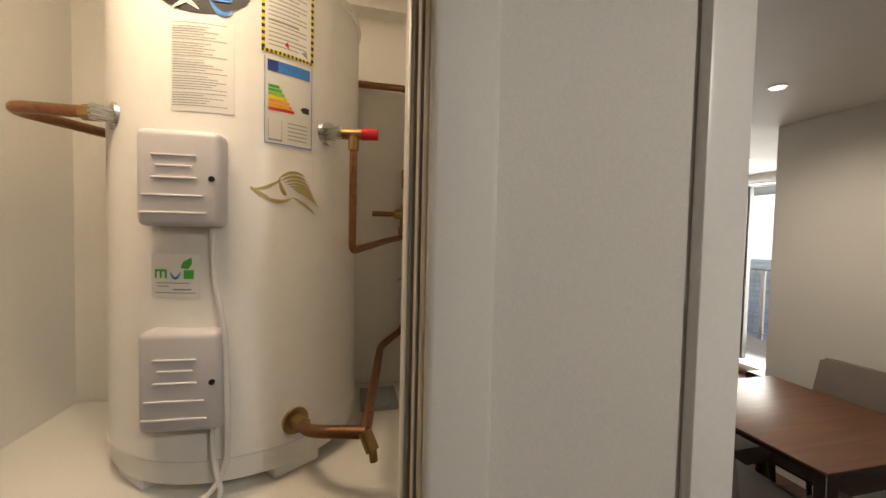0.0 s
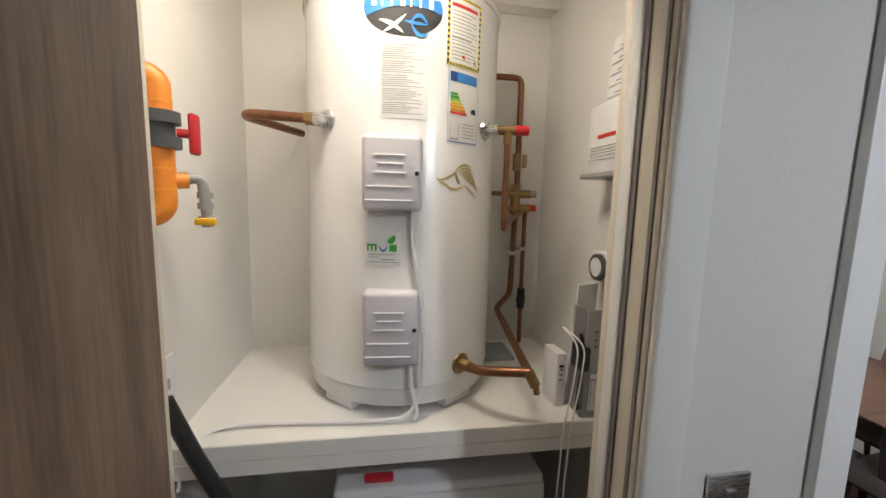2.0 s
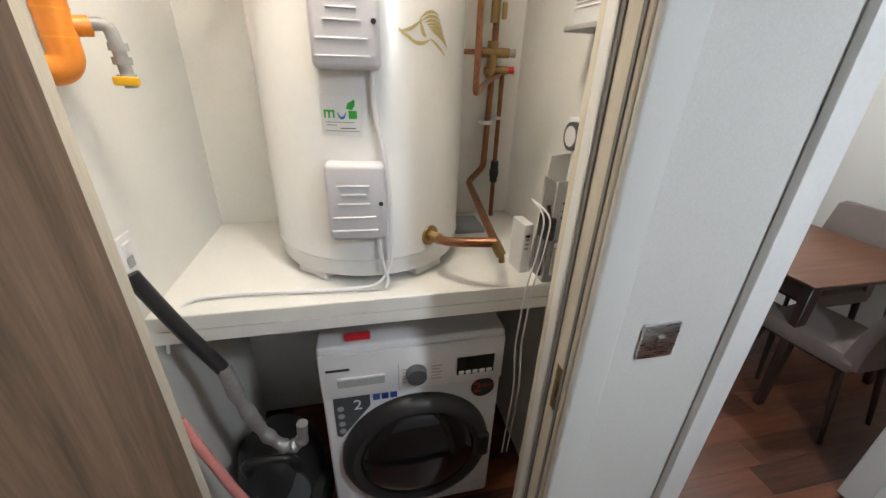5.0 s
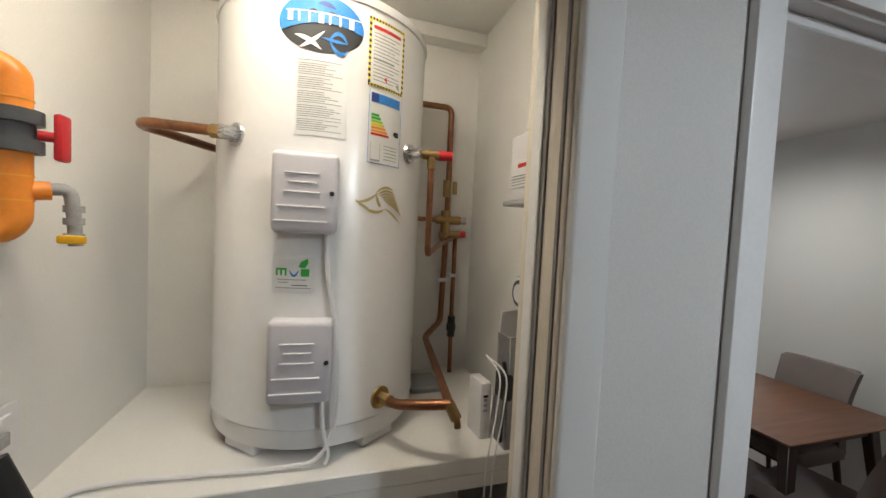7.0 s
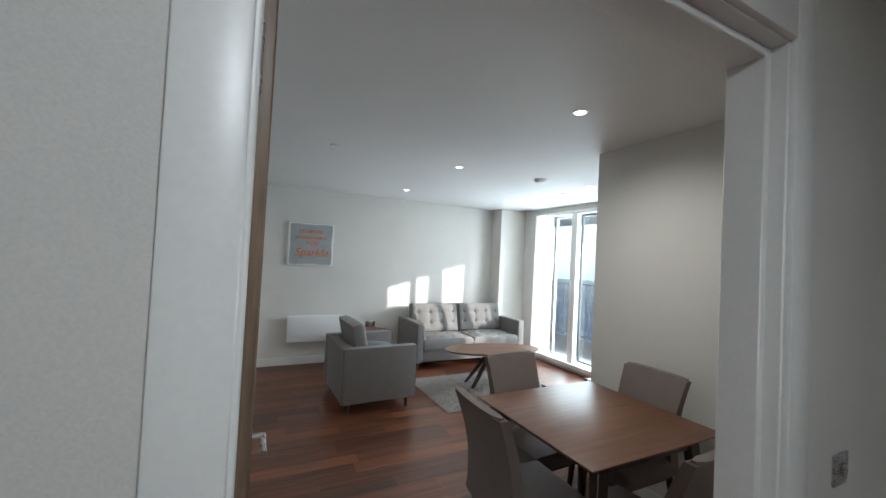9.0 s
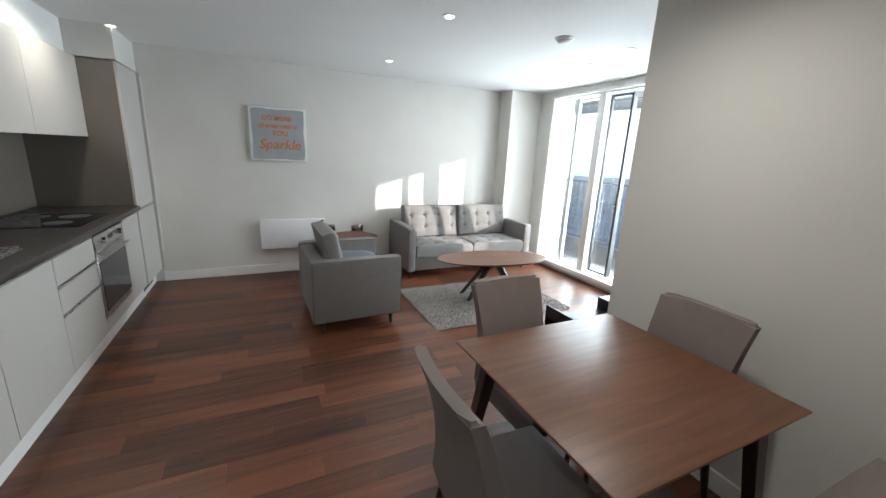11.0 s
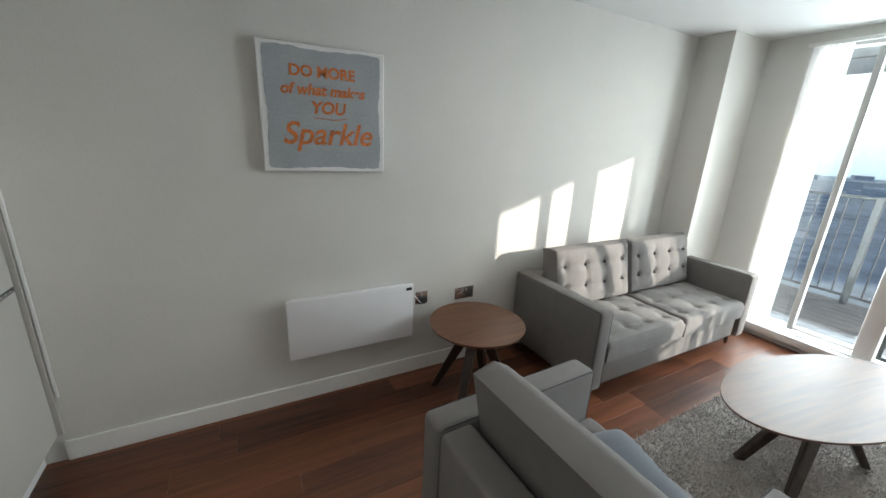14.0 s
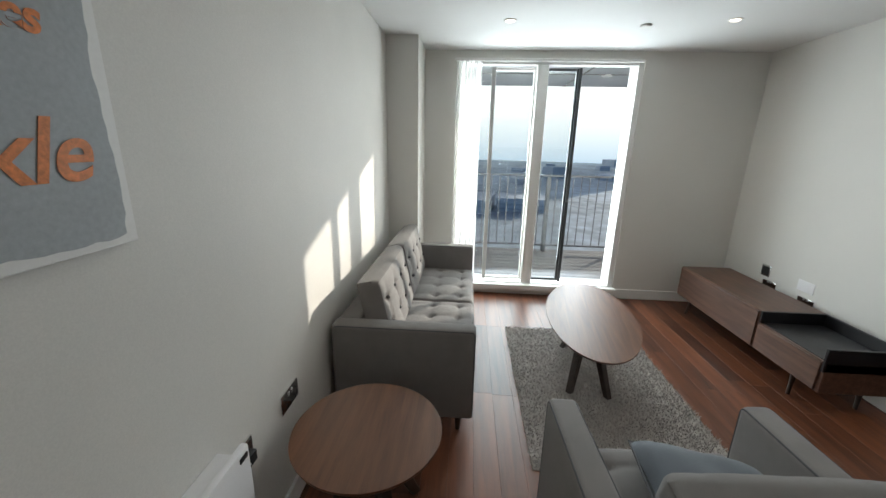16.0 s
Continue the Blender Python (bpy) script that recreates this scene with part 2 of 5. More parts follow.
ROSEGOLD = mat("rose_gold_lettering", (0.62, 0.19, 0.055), 0.4, 0.1, var=0.35, scale=30, fine=120, bump=0.1)
GLASS = glass_mat("window_glass", (0.97, 0.985, 0.98))
OVENGLASS = mat("smoked_oven_glass", (0.05, 0.05, 0.052), 0.08, var=0.1, bump=0.0)
CURTAIN = curtain_mat("sheer_white_curtain")
FRAMEGREY = mat("anthracite_frame", (0.055, 0.06, 0.065), 0.35, 0.3, var=0.08)
RAIL = mat("galvanised_rail", (0.20, 0.215, 0.235), 0.35, 0.6, var=0.12)
DECK = mat("grey_composite_deck", (0.15, 0.155, 0.165), 0.7, var=0.15, scale=6, fine=80, bump=0.1, stretch=(1, 8, 1), rand=0.2)
SOFFIT = mat("pale_blue_grey_soffit", (0.42, 0.44, 0.46), 0.6, var=0.05)
# aerial haze is painted into these bluish, lightened base colours
CITYGROUND = mat("haze_tinted_city_ground", (0.36, 0.44, 0.50), 0.9, var=0.5, scale=0.01, fine=0.08, bump=0.0)
CITYWALL = mat("haze_tinted_far_building", (0.52, 0.58, 0.64), 0.8, var=0.25, scale=0.05, fine=0.5, bump=0.0, rand=0.6)
CITYGLASS = mat("haze_tinted_window_band", (0.36, 0.42, 0.48), 0.4, var=0.2, scale=0.1)
LAMPON = glow("lamp_lens_lit", (1.0, 0.93, 0.82), 3.0)

# ---- building helpers ----


def box(bm, x0, x1, y0, y1, z0, z1, bevel=0.0, seg=2, m=None):
    r = bmesh.ops.create_cube(bm, size=1.0)
    vs = r["verts"]
    for v in vs:
        v.co = Vector(((x0 + x1) / 2 + v.co.x * (x1 - x0), (y0 + y1) / 2 + v.co.y * (y1 - y0), (z0 + z1) / 2 + v.co.z * (z1 - z0)))
    if bevel:
        es = list({e for v in vs for e in v.link_edges})
        r = bmesh.ops.bevel(bm, geom=es, offset=bevel, segments=seg, affect="EDGES", profile=0.5)
        vs = list({v for f in r["faces"] for v in f.verts} | {v for v in vs if v.is_valid})
    if m is not None:
        bmesh.ops.transform(bm, matrix=m, verts=vs)
    return bm


def cube(*a, **k):
    return box(bmesh.new(), *a, **k)


def rod(bm, p0, p1, r0, r1=None, seg=16):
    p0, p1 = Vector(p0), Vector(p1)
    d = p1 - p0
    m = Matrix.Translation((p0 + p1) / 2) @ d.to_track_quat("Z", "Y").to_matrix().to_4x4()
    bmesh.ops.create_cone(bm, cap_ends=True, segments=seg, radius1=r0, radius2=r0 if r1 is None else r1, depth=d.length, matrix=m)
    return bm


def bar(*a, **k):
    return rod(bmesh.new(), *a, **k)


def rounded(pts, rad=0.03, n=5):
    """A path whose corners are turned into arcs."""
    pts = [Vector(p) for p in pts]
    out = [pts[0]]
    for a, b, c in zip(pts, pts[1:], pts[2:]):
        u, w = (a - b), (c - b)
        k = min(rad, u.length * 0.48, w.length * 0.48)
        p, q = b + u.normalized() * k, b + w.normalized() * k
        for i in range(n + 1):
            t = i / n
            out.append(p * (1 - t) ** 2 + b * 2 * t * (1 - t) + q * t * t)
    return out + [pts[-1]]


def sweep(pts, r, seg=10, bm=None):
    """A round tube along a path."""
    bm = bm or bmesh.new()
    rings, up = [], Vector((0.13, 0.27, 0.95))
    for i, p in enumerate(pts):
        d = (pts[min(i + 1, len(pts) - 1)] - pts[max(i - 1, 0)]).normalized()
        a = d.cross(up)
        if a.length < 0.2:
            a = d.cross(Vector((1, 0, 0)))
        a.normalize()
        up = a.cross(d)
        rr = r(i / (len(pts) - 1)) if callable(r) else r
        rings.append([bm.verts.new(p + (a * math.cos(t) + up * math.sin(t)) * rr) for t in [2 * math.pi * j / seg for j in range(seg)]])
    for u, w in zip(rings, rings[1:]):
        for j in range(seg):
            bm.faces.new((u[j], u[(j + 1) % seg], w[(j + 1) % seg], w[j]))
    bm.faces.new(rings[0][::-1])
    bm.faces.new(rings[-1])
    return bm


def pipe(pts, r, rad=0.03, seg=10):
    return sweep(rounded(pts, rad), r, seg)


def lathe(profile, cx=0.0, cy=0.0, seg=48, sx=1.0, sy=1.0):
    """Profile of (radius, z) turned round a vertical axis."""
    bm = bmesh.new()
    rings = []
    for r, z in profile:
        rings.append([bm.verts.new((cx + sx * r * math.cos(2 * math.pi * j / seg), cy + sy * r * math.sin(2 * math.pi * j / seg), z)) for j in range(seg)])
    for u, w in zip(rings, rings[1:]):
        for j in range(seg):
            bm.faces.new((u[j], u[(j + 1) % seg], w[(j + 1) % seg], w[j]))
    bm.faces.new(rings[0][::-1])
    bm.faces.new(rings[-1])
    return bm


def pad(w, d, h, puff=0.03, tufts=(), edge=0.03, n=26, depth=0.018):
    """A stuffed cushion lying on z = 0, centred, with pulled-in buttons."""
    bm = bmesh.new()
    nx, ny = max(8, int(n)), max(8, int(n * d / w))
    grid = {}
    for i in range(nx + 1):
        for j in range(ny + 1):
            u, v = -1 + 2 * i / nx, -1 + 2 * j / ny
            ex, ey = (1 - abs(u)) * w / 2, (1 - abs(v)) * d / 2
            k = min(1, ex / edge) if edge else 1
            l = min(1, ey / edge) if edge else 1
            fall = (1 - (1 - k) ** 2) ** 0.5 * (1 - (1 - l) ** 2) ** 0.5
            z = h - edge + edge * fall + puff * (1 - u ** 4) * (1 - v ** 4)
            x, y = u * w / 2, v * d / 2
            for tx, ty in tufts:
                q = math.hypot(x - tx, y - ty)
                z -= depth * math.exp(-(q / 0.022) ** 2) + depth * 0.5 * math.exp(-(q / 0.07) ** 2)
                z -= depth * 0.28 * (math.exp(-((x - tx) / 0.012) ** 2) * math.exp(-((y - ty) / 0.12) ** 2) + math.exp(-((y - ty) / 0.012) ** 2) * math.exp(-((x - tx) / 0.12) ** 2))
            grid[i, j] = bm.verts.new((x, y, z))
    low = {}
    rim = [(i, 0) for i in range(nx)] + [(nx, j) for j in range(ny)] + [(i, ny) for i in range(nx, 0, -1)] + [(0, j) for j in range(ny, 0, -1)]
    for i in range(nx):
        for j in range(ny):
            bm.faces.new((grid[i, j], grid[i + 1, j], grid[i + 1, j + 1], grid[i, j + 1]))
    for k in rim:
        c = grid[k].co
        low[k] = bm.verts.new((c.x * 0.985, c.y * 0.985, 0))
    for a, b in zip(rim, rim[1:] + rim[:1]):
        bm.faces.new((grid[a], low[a], low[b], grid[b]))
    bm.faces.new([low[k] for k in rim][::-1])
    return bm


def at(bm, m):
    bmesh.ops.transform(bm, matrix=m, verts=bm.verts[:])
    return bm


def mesh_of(name, bm, material, smooth=True):
    me = bpy.data.meshes.new(name)
    bmesh.ops.recalc_face_normals(bm, faces=bm.faces[:])
    bm.to_mesh(me)
    bm.free()
    me.materials.append(material)
    if smooth:
        me.polygons.foreach_set("use_smooth", [True] * len(me.polygons))
        me.set_sharp_from_angle(angle=radians(38))
    return me


def part(name, bm, material, parent, label=""):
    ob = new(name, mesh_of(name, bm, material))
    ob.parent = parent
    return tagged(ob, label) if label else ob


def thing(name, label, category, m=None, group="", kind=""):
    ob = new(name)
    ob.empty_display_size = 0.1
    if m is not None:
        ob.matrix_basis = m
    return tagged(ob, label, category, group, kind)


def solid(name, bm, material, label, category, kind="", group=""):
    return tagged(new(name, mesh_of(name, bm, material)), label, category, group, kind)


def setting(name, bm, material, label, category):
    return solid(name, bm, material, label, category, "structure")


def words(body, size, material, parent, m, name="lettering", extrude=0.0005, shear=0.0, bold=0.0):
    cu = bpy.data.curves.new(name, "FONT")
    cu.offset = bold
    cu.body, cu.size, cu.extrude, cu.align_x, cu.align_y, cu.shear = body, size, extrude, "CENTER", "CENTER", shear
    tmp = new(name + "_curve", cu)
    me = bpy.data.meshes.new_from_object(tmp.evaluated_get(bpy.context.evaluated_depsgraph_get()))
    bpy.data.objects.remove(tmp)
    me.materials.clear()
    me.materials.append(material)
    ob = new(name, me)
    ob.parent = parent
    ob.matrix_basis = m
    return ob

# ---- large structure ----
H = 2.40          # living room and hall ceiling
WY0, WY1 = 0.868, 0.99   # wall between hall and cupboard / living room
PY = 5.89         # picture wall
WX = 4.97         # window wall, inner face
RX, RY = 3.19, 2.52      # projecting wall corner beside the dining table
KX = -0.42        # wall behind the kitchen
CL, CR, CB = -0.55, 0.625, 1.885   # cupboard inside: sides and back
OX0, OX1, OZ = -0.395, 0.378, 2.07   # cupboard opening
DX0, DX1, DZ = 0.815, 1.955, 2.09   # living room doorway

floor = setting("floor", cube(-1.6, 5.4, -1.2, 6.1, -0.2, -0.008), JOINT, "dark red-brown wood plank floor", "floor")
setting("ceiling", box(box(bmesh.new(), 0.71, 5.4, WY1, 6.1, H, H + 0.15), -0.6, 0.71, 2.08, 6.1, H, H + 0.15), CEIL, "smooth white painted ceiling", "ceiling")
setting("ceiling_hall", cube(-1.6, 3.4, -1.2, WY0, H, H + 0.15), CEIL, "smooth white hall ceiling", "ceiling")
setting("ceiling_cupboard", box(cube(CL, CR, WY1, CB, 2.42, 2.54), CL, CR, CB - 0.07, CB, 2.37, 2.42), WHITE, "white cupboard ceiling with boxed ledge", "ceiling")

b = bmesh.new()
box(b, -0.8, 0.65, WY0, WY1, H, 2.65)
box(b, -1.6, OX0 - 0.03, WY0, WY1, 0, H)
box(b, OX1 + 0.03, DX0 - 0.03, WY0, WY1, 0, H)
box(b, DX1 + 0.03, 3.4, WY0, WY1, 0, H)
box(b, OX0 - 0.03, OX1 + 0.03, WY0, WY1, OZ + 0.03, H)
box(b, DX0 - 0.03, DX1 + 0.03, WY0, WY1, DZ + 0.03, H)
setting("wall_hall", b, GREIGE, "greige painted hall wall with two doorways", "wall")
b = cube(CL - 0.1, CL, WY1, 2.07, 0, 2.54)
box(b, CR, CR + 0.075, WY1, 2.07, 0, 2.54)
box(b, CL, CR, CB, 2.07, 0, 2.54)
setting("wall_cupboard", b, WHITE, "white painted cupboard walls", "wall")
b = cube(-1.6, -1.5, -1.2, WY0, 0, H)
box(b, 3.3, 3.4, -1.2, WY0, 0, H)
box(b, -1.5, 3.3, -1.2, -1.1, 0, H)
setting("wall_hall_outer", b, GREIGE, "greige painted hall walls", "wall")
setting("wall_picture", cube(-0.6, WX + 0.4, PY, PY + 0.2, 0, H), GREIGE, "greige wall behind the sofa", "wall")
setting("wall_kitchen", cube(-0.6, KX, 2.08, PY, 0, H), GREIGE, "greige wall behind the kitchen", "wall")
b = cube(RX, RX + 0.12, WY1, RY, 0, H)
box(b, RX + 0.12, WX + 0.4, RY - 0.12, RY, 0, H)
setting("wall_television", b, CREAM, "cream painted wall beside the table and media unit", "wall")
WJ0, WJ1, WZ0, WZ1 = 3.60, 5.32, 0.13, 2.33
b = cube(WX, WX + 0.36, RY - 0.1, WJ0, 0, H)
box(b, WX, WX + 0.36, WJ1, PY, 0, H)
box(b, WX, WX + 0.36, WJ0, WJ1, WZ1, H)
box(b, WX, WX + 0.36, WJ0, WJ1, -0.1, 0.075)
setting("wall_window", b, CREAM, "cream window wall with wide balcony opening", "wall")
setting("wall_pier", cube(4.47, WX, 5.62, PY, 0, H), GREIGE, "greige boxed column in the corner", "wall")
setting("bulkhead_recess", cube(-0.42, -0.06, 2.08, 5.3, 2.14, H), CEIL, "white bulkhead above the wall cabinets", "bulkhead")
b = cube(-0.42, 0.262, 5.3, PY, 2.14, H)
setting("bulkhead", b, GREIGE, "bulkhead above the kitchen cabinets", "bulkhead")

# skirting
SK = 0.105


def skirting(bm, x0, x1, y0, y1):
    box(bm, x0, x1, y0, y1, 0, SK, 0.004, 1)


b = bmesh.new()
skirting(b, 0.27, 4.47, PY - 0.016, PY)
skirting(b, 4.47, WX, 5.604, 5.62)
skirting(b, WX - 0.016, WX, RY, 3.58)
skirting(b, RX + 0.0, WX - 0.016, RY, RY + 0.016)
skirting(b, RX - 0.016, RX, WY1, RY + 0.016)
skirting(b, DX1 + 0.1, RX - 0.016, WY1, WY1 + 0.016)
skirting(b, DX1 + 0.115, 3.3, WY0 - 0.016, WY0)
skirting(b, OX1 + 0.1, DX0 - 0.08, WY0 - 0.016, WY0)
setting("baseboard", b, GLOSS, "white gloss skirting board", "baseboard")

# cupboard door frame
df = thing("door_frame_cupboard", "white and cream cupboard door frame", "door frame", kind="structure")
b = cube(OX1, OX1 + 0.03, WY0 - 0.004, WY1 + 0.004, 0, OZ + 0.03, 0.003, 1)
box(b, OX0 - 0.03, OX0, WY0 - 0.004, WY1 + 0.004, 0, OZ + 0.03, 0.003, 1)
box(b, OX0, OX1, WY0 - 0.004, WY1 + 0.004, OZ, OZ + 0.03, 0.003, 1)
part("lining", b, LINING, df)
b = cube(OX1 - 0.010, OX1, WY0 + 0.062, WY1 - 0.03, 0, OZ, 0.003, 1)
box(b, OX0, OX1 - 0.010, WY0 + 0.05, WY1, OZ - 0.014, OZ, 0.003, 1)
part("stop", b, GLOSS, df)
b = cube(OX1 - 0.004, OX1 + 0.002, WY0 + 0.052, WY0 + 0.062, 0, OZ)
box(b, OX1 - 0.003, OX1 + 0.002, WY0 + 0.006, WY0 + 0.014, 0, OZ)
part("seal", b, SEAL, df)
for x0, x1 in ((OX1 + 0.004, OX1 + 0.082), (OX0 - 0.1, OX0 - 0.02)):
    part("architrave", box(bmesh.new(), x0, x1, WY0 - 0.02, WY0, 0, OZ + 0.1, 0.009, 3), CREAM, df)
part("architrave", cube(OX0 - 0.02, OX1 + 0.004, WY0 - 0.018, WY0, OZ + 0.02, OZ + 0.1, 0.005, 2), CREAM, df)
part("strike_plate", box(cube(OX1 - 0.003, OX1 - 0.0005, WY0 + 0.012, WY0 + 0.036, 0.93, 1.05, 0.001, 1), OX1 - 0.006, OX1 - 0.002, WY0 + 0.017, WY0 + 0.030, 0.97, 1.01, 0.002, 1), BRASS, df)
# living room door frame
df = thing("door_frame_living_room", "white living room door frame with architrave", "door frame", kind="structure")
b = cube(DX0 - 0.03, DX0, WY0 - 0.004, WY1 + 0.004, 0, DZ + 0.03, 0.003, 1)
box(b, DX1, DX1 + 0.03, WY0 - 0.004, WY1 + 0.004, 0, DZ + 0.03, 0.003, 1)
box(b, DX0, DX1, WY0 - 0.004, WY1 + 0.004, DZ, DZ + 0.03, 0.003, 1)
part("lining", b, GLOSS, df)
b = cube(DX1 - 0.024, DX1, WY0 + 0.03, WY1, 0, DZ, 0.003, 1)
box(b, DX0, DX1 - 0.024, WY0 + 0.03, WY1, DZ - 0.024, DZ, 0.003, 1)
part("stop", b, GLOSS, df)
for x0, x1 in ((DX0 - 0.078, DX0 - 0.006), (DX1 + 0.006, DX1 + 0.11)):
    part("architrave", cube(x0, x1, WY0 - 0.02, WY0, 0, DZ + 0.14, 0.005, 2), GLOSS, df)
for y0, y1 in ((WY0 - 0.02, WY0),):
    part("architrave", cube(DX0 - 0.006, DX1 + 0.006, y0, y1, DZ + 0.006, DZ + 0.14, 0.005, 2), GLOSS, df)


def door_leaf(name, label, m, w, h):
    d = thing(name, label, "door", m, kind="structure")
    part("leaf", cube(0, w, -0.022, 0.022, 0.008, h, 0.003, 1), DOORWOOD, d)
    for s in (1, -1):
        hb = bar((w - 0.06, s * 0.022, 0.94), (w - 0.06, s * 0.03, 0.94), 0.026)
        rod(hb, (w - 0.06, s * 0.03, 0.94), (w - 0.06, s * 0.06, 0.94), 0.009)
        rod(hb, (w - 0.06, s * 0.06, 0.94), (w - 0.18, s * 0.06, 0.94), 0.009)
        part("handle", hb, STEEL, d, "brushed steel lever handle")
    for z in (0.22, 1.0, 1.8):
        part("hinge", bar((-0.006, 0, z - 0.05), (-0.006, 0, z + 0.05), 0.007), STEEL, d)
    return d


door_leaf("door_1", "open wood-grain cupboard door", pose(-0.352, WY0 - 0.004, 0, 0, 0, -91), 0.70, 2.055)
door_leaf("door_2", "open ash-veneer living room door", pose(DX0 - 0.004, WY1 + 0.03, 0, 0, 0, 89.5), 0.78, 2.06)

# balcony doors
win = thing("window_1", "white framed sliding balcony doors with grey inner leaves", "window", kind="structure")
FX0, FX1 = WX + 0.015, WX + 0.085


def ring(x0, x1, y0, y1, z0, z1, t, bv=0.004):
    bm = cube(x0, x1, y0, y0 + t, z0, z1, bv, 1)
    box(bm, x0, x1, y1 - t, y1, z0, z1, bv, 1)
    box(bm, x0, x1, y0 + t, y1 - t, z0, z0 + t, bv, 1)
    box(bm, x0, x1, y0 + t, y1 - t, z1 - t, z1, bv, 1)
    return bm


part("window_frame", ring(FX0, FX1, WJ0, WJ1, 0.075, WZ1, 0.05), GLOSS, win)
part("mullion", cube(FX0 - 0.005, FX1 + 0.005, 4.46, 4.565, 0.125, WZ1 - 0.05, 0.006, 2), GLOSS, win)
part("window_sill", cube(WX - 0.05, WX + 0.02, WJ0 - 0.02, PY - 0.28, 0.05, 0.115, 0.006, 2), GLOSS, win, "white sill step below the balcony doors")
for nm, y0, y1, x in (("sliding_leaf", 4.155, 4.47, 5.075), ("fixed_leaf", 4.555, 4.985, 5.06)):
    leaf = part(nm, ring(x, x + 0.035, y0, y1, 0.13, WZ1 - 0.06, 0.028), GLOSS if nm == "fixed_leaf" else FRAMEGREY, win)
    pn = part("pane", cube(x + 0.014, x + 0.02, y0 + 0.028, y1 - 0.028, 0.158, WZ1 - 0.088), GLASS, leaf)
    pn.visible_shadow = False
part("stile", cube(5.05, 5.115, 4.135, 4.165, 0.13, WZ1 - 0.06, 0.003, 1), FRAMEGREY, win, "dark grey edge of the folded door leaf")
part("stile", cube(5.05, 5.10, 4.945, 4.985, 0.13, WZ1 - 0.06, 0.003, 1), PALEGREY, win, "grey edge of the fixed leaf")
pn = part("pane", cube(5.085, 5.091, 4.985, 5.27, 0.13, WZ1 - 0.05), GLASS, win)
pn.visible_shadow = False
part("handle", box(cube(5.04, 5.052, 4.14, 4.16, 0.98, 1.14, 0.003, 1), 5.0, 5.04, 4.145, 4.155, 1.0, 1.02, 0.003, 1), BLACKPL, win, "black door handle")

# sheer curtain
b = bmesh.new()
n = 70
top, bot = [], []
for i in range(n + 1):
    u = i / n
    y = 5.085 + 0.235 * u
    x = 4.945 + 0.022 * math.sin(u * 46) + 0.006 * math.sin(u * 17)
    top.append(b.verts.new((x, y, 2.30)))
    bot.append(b.verts.new((x - 0.012 + 0.008 * math.sin(u * 9), y - 0.01 + 0.015 * u, 0.125)))
for i in range(n):
    b.faces.new((top[i], top[i + 1], bot[i + 1], bot[i]))
cu = thing("curtain", "drawn-back sheer white curtain hanging at the balcony doors", "curtain", pose(0, 0, 0))
part("cloth", b, CURTAIN, cu)
part("track", cube(4.93, 4.955, 3.62, 5.34, 2.30, 2.325, 0.003, 1), GLOSS, cu, "white curtain track")

# balcony
bal = thing("balcony", "balcony with grey decking and pale soffit", "balcony", kind="structure")
part("slab", cube(5.33, 6.72, 1.4, 7.2, -0.3, 0.03), SOFFIT, bal)
for i in range(10):
    part("deck_board", cube(5.34 + 0.136 * i, 5.34 + 0.136 * i + 0.128, 1.4, 7.2, 0.03, 0.052, 0.003, 1), DECK, bal)
sf = part("soffit", cube(5.33, 6.86, 1.4, 7.2, 2.36, 2.6), SOFFIT, bal, "pale blue-grey balcony soffit")
part("joint", cube(5.9, 5.912, 1.4, 7.2, 2.352, 2.36), SEAL, sf)
part("joint", cube(5.33, 6.86, 3.9, 3.912, 2.35, 2.36), SEAL, sf)
part("downlight", bar((5.95, 3.62, 2.345), (5.95, 3.62, 2.36), 0.06, seg=24), GLOSS, sf)
rl = thing("balcony_railing", "galvanised steel balcony railing with thin upright bars", "railing")
part("top_rail", cube(6.58, 6.63, 1.4, 7.2, 1.14, 1.165, 0.006, 2), RAIL, rl)
part("bottom_rail", cube(6.59, 6.62, 1.4, 7.2, 0.13, 0.155, 0.004, 1), RAIL, rl)
bal_me = mesh_of("baluster", bar((0, 0, 0.155), (0, 0, 1.14), 0.0075, seg=8), RAIL)
post_me = mesh_of("post", cube(-0.022, 0.022, -0.03, 0.03, 0.03, 1.15, 0.004, 1), RAIL)
for i in range(49):
    y = 1.5 + 0.115 * i
    q = new("post" if i % 9 == 4 else "baluster", post_me if i % 9 == 4 else bal_me)
    q.parent = rl
    q.location = (6.605, y, 0.022 if i % 9 == 4 else 0)

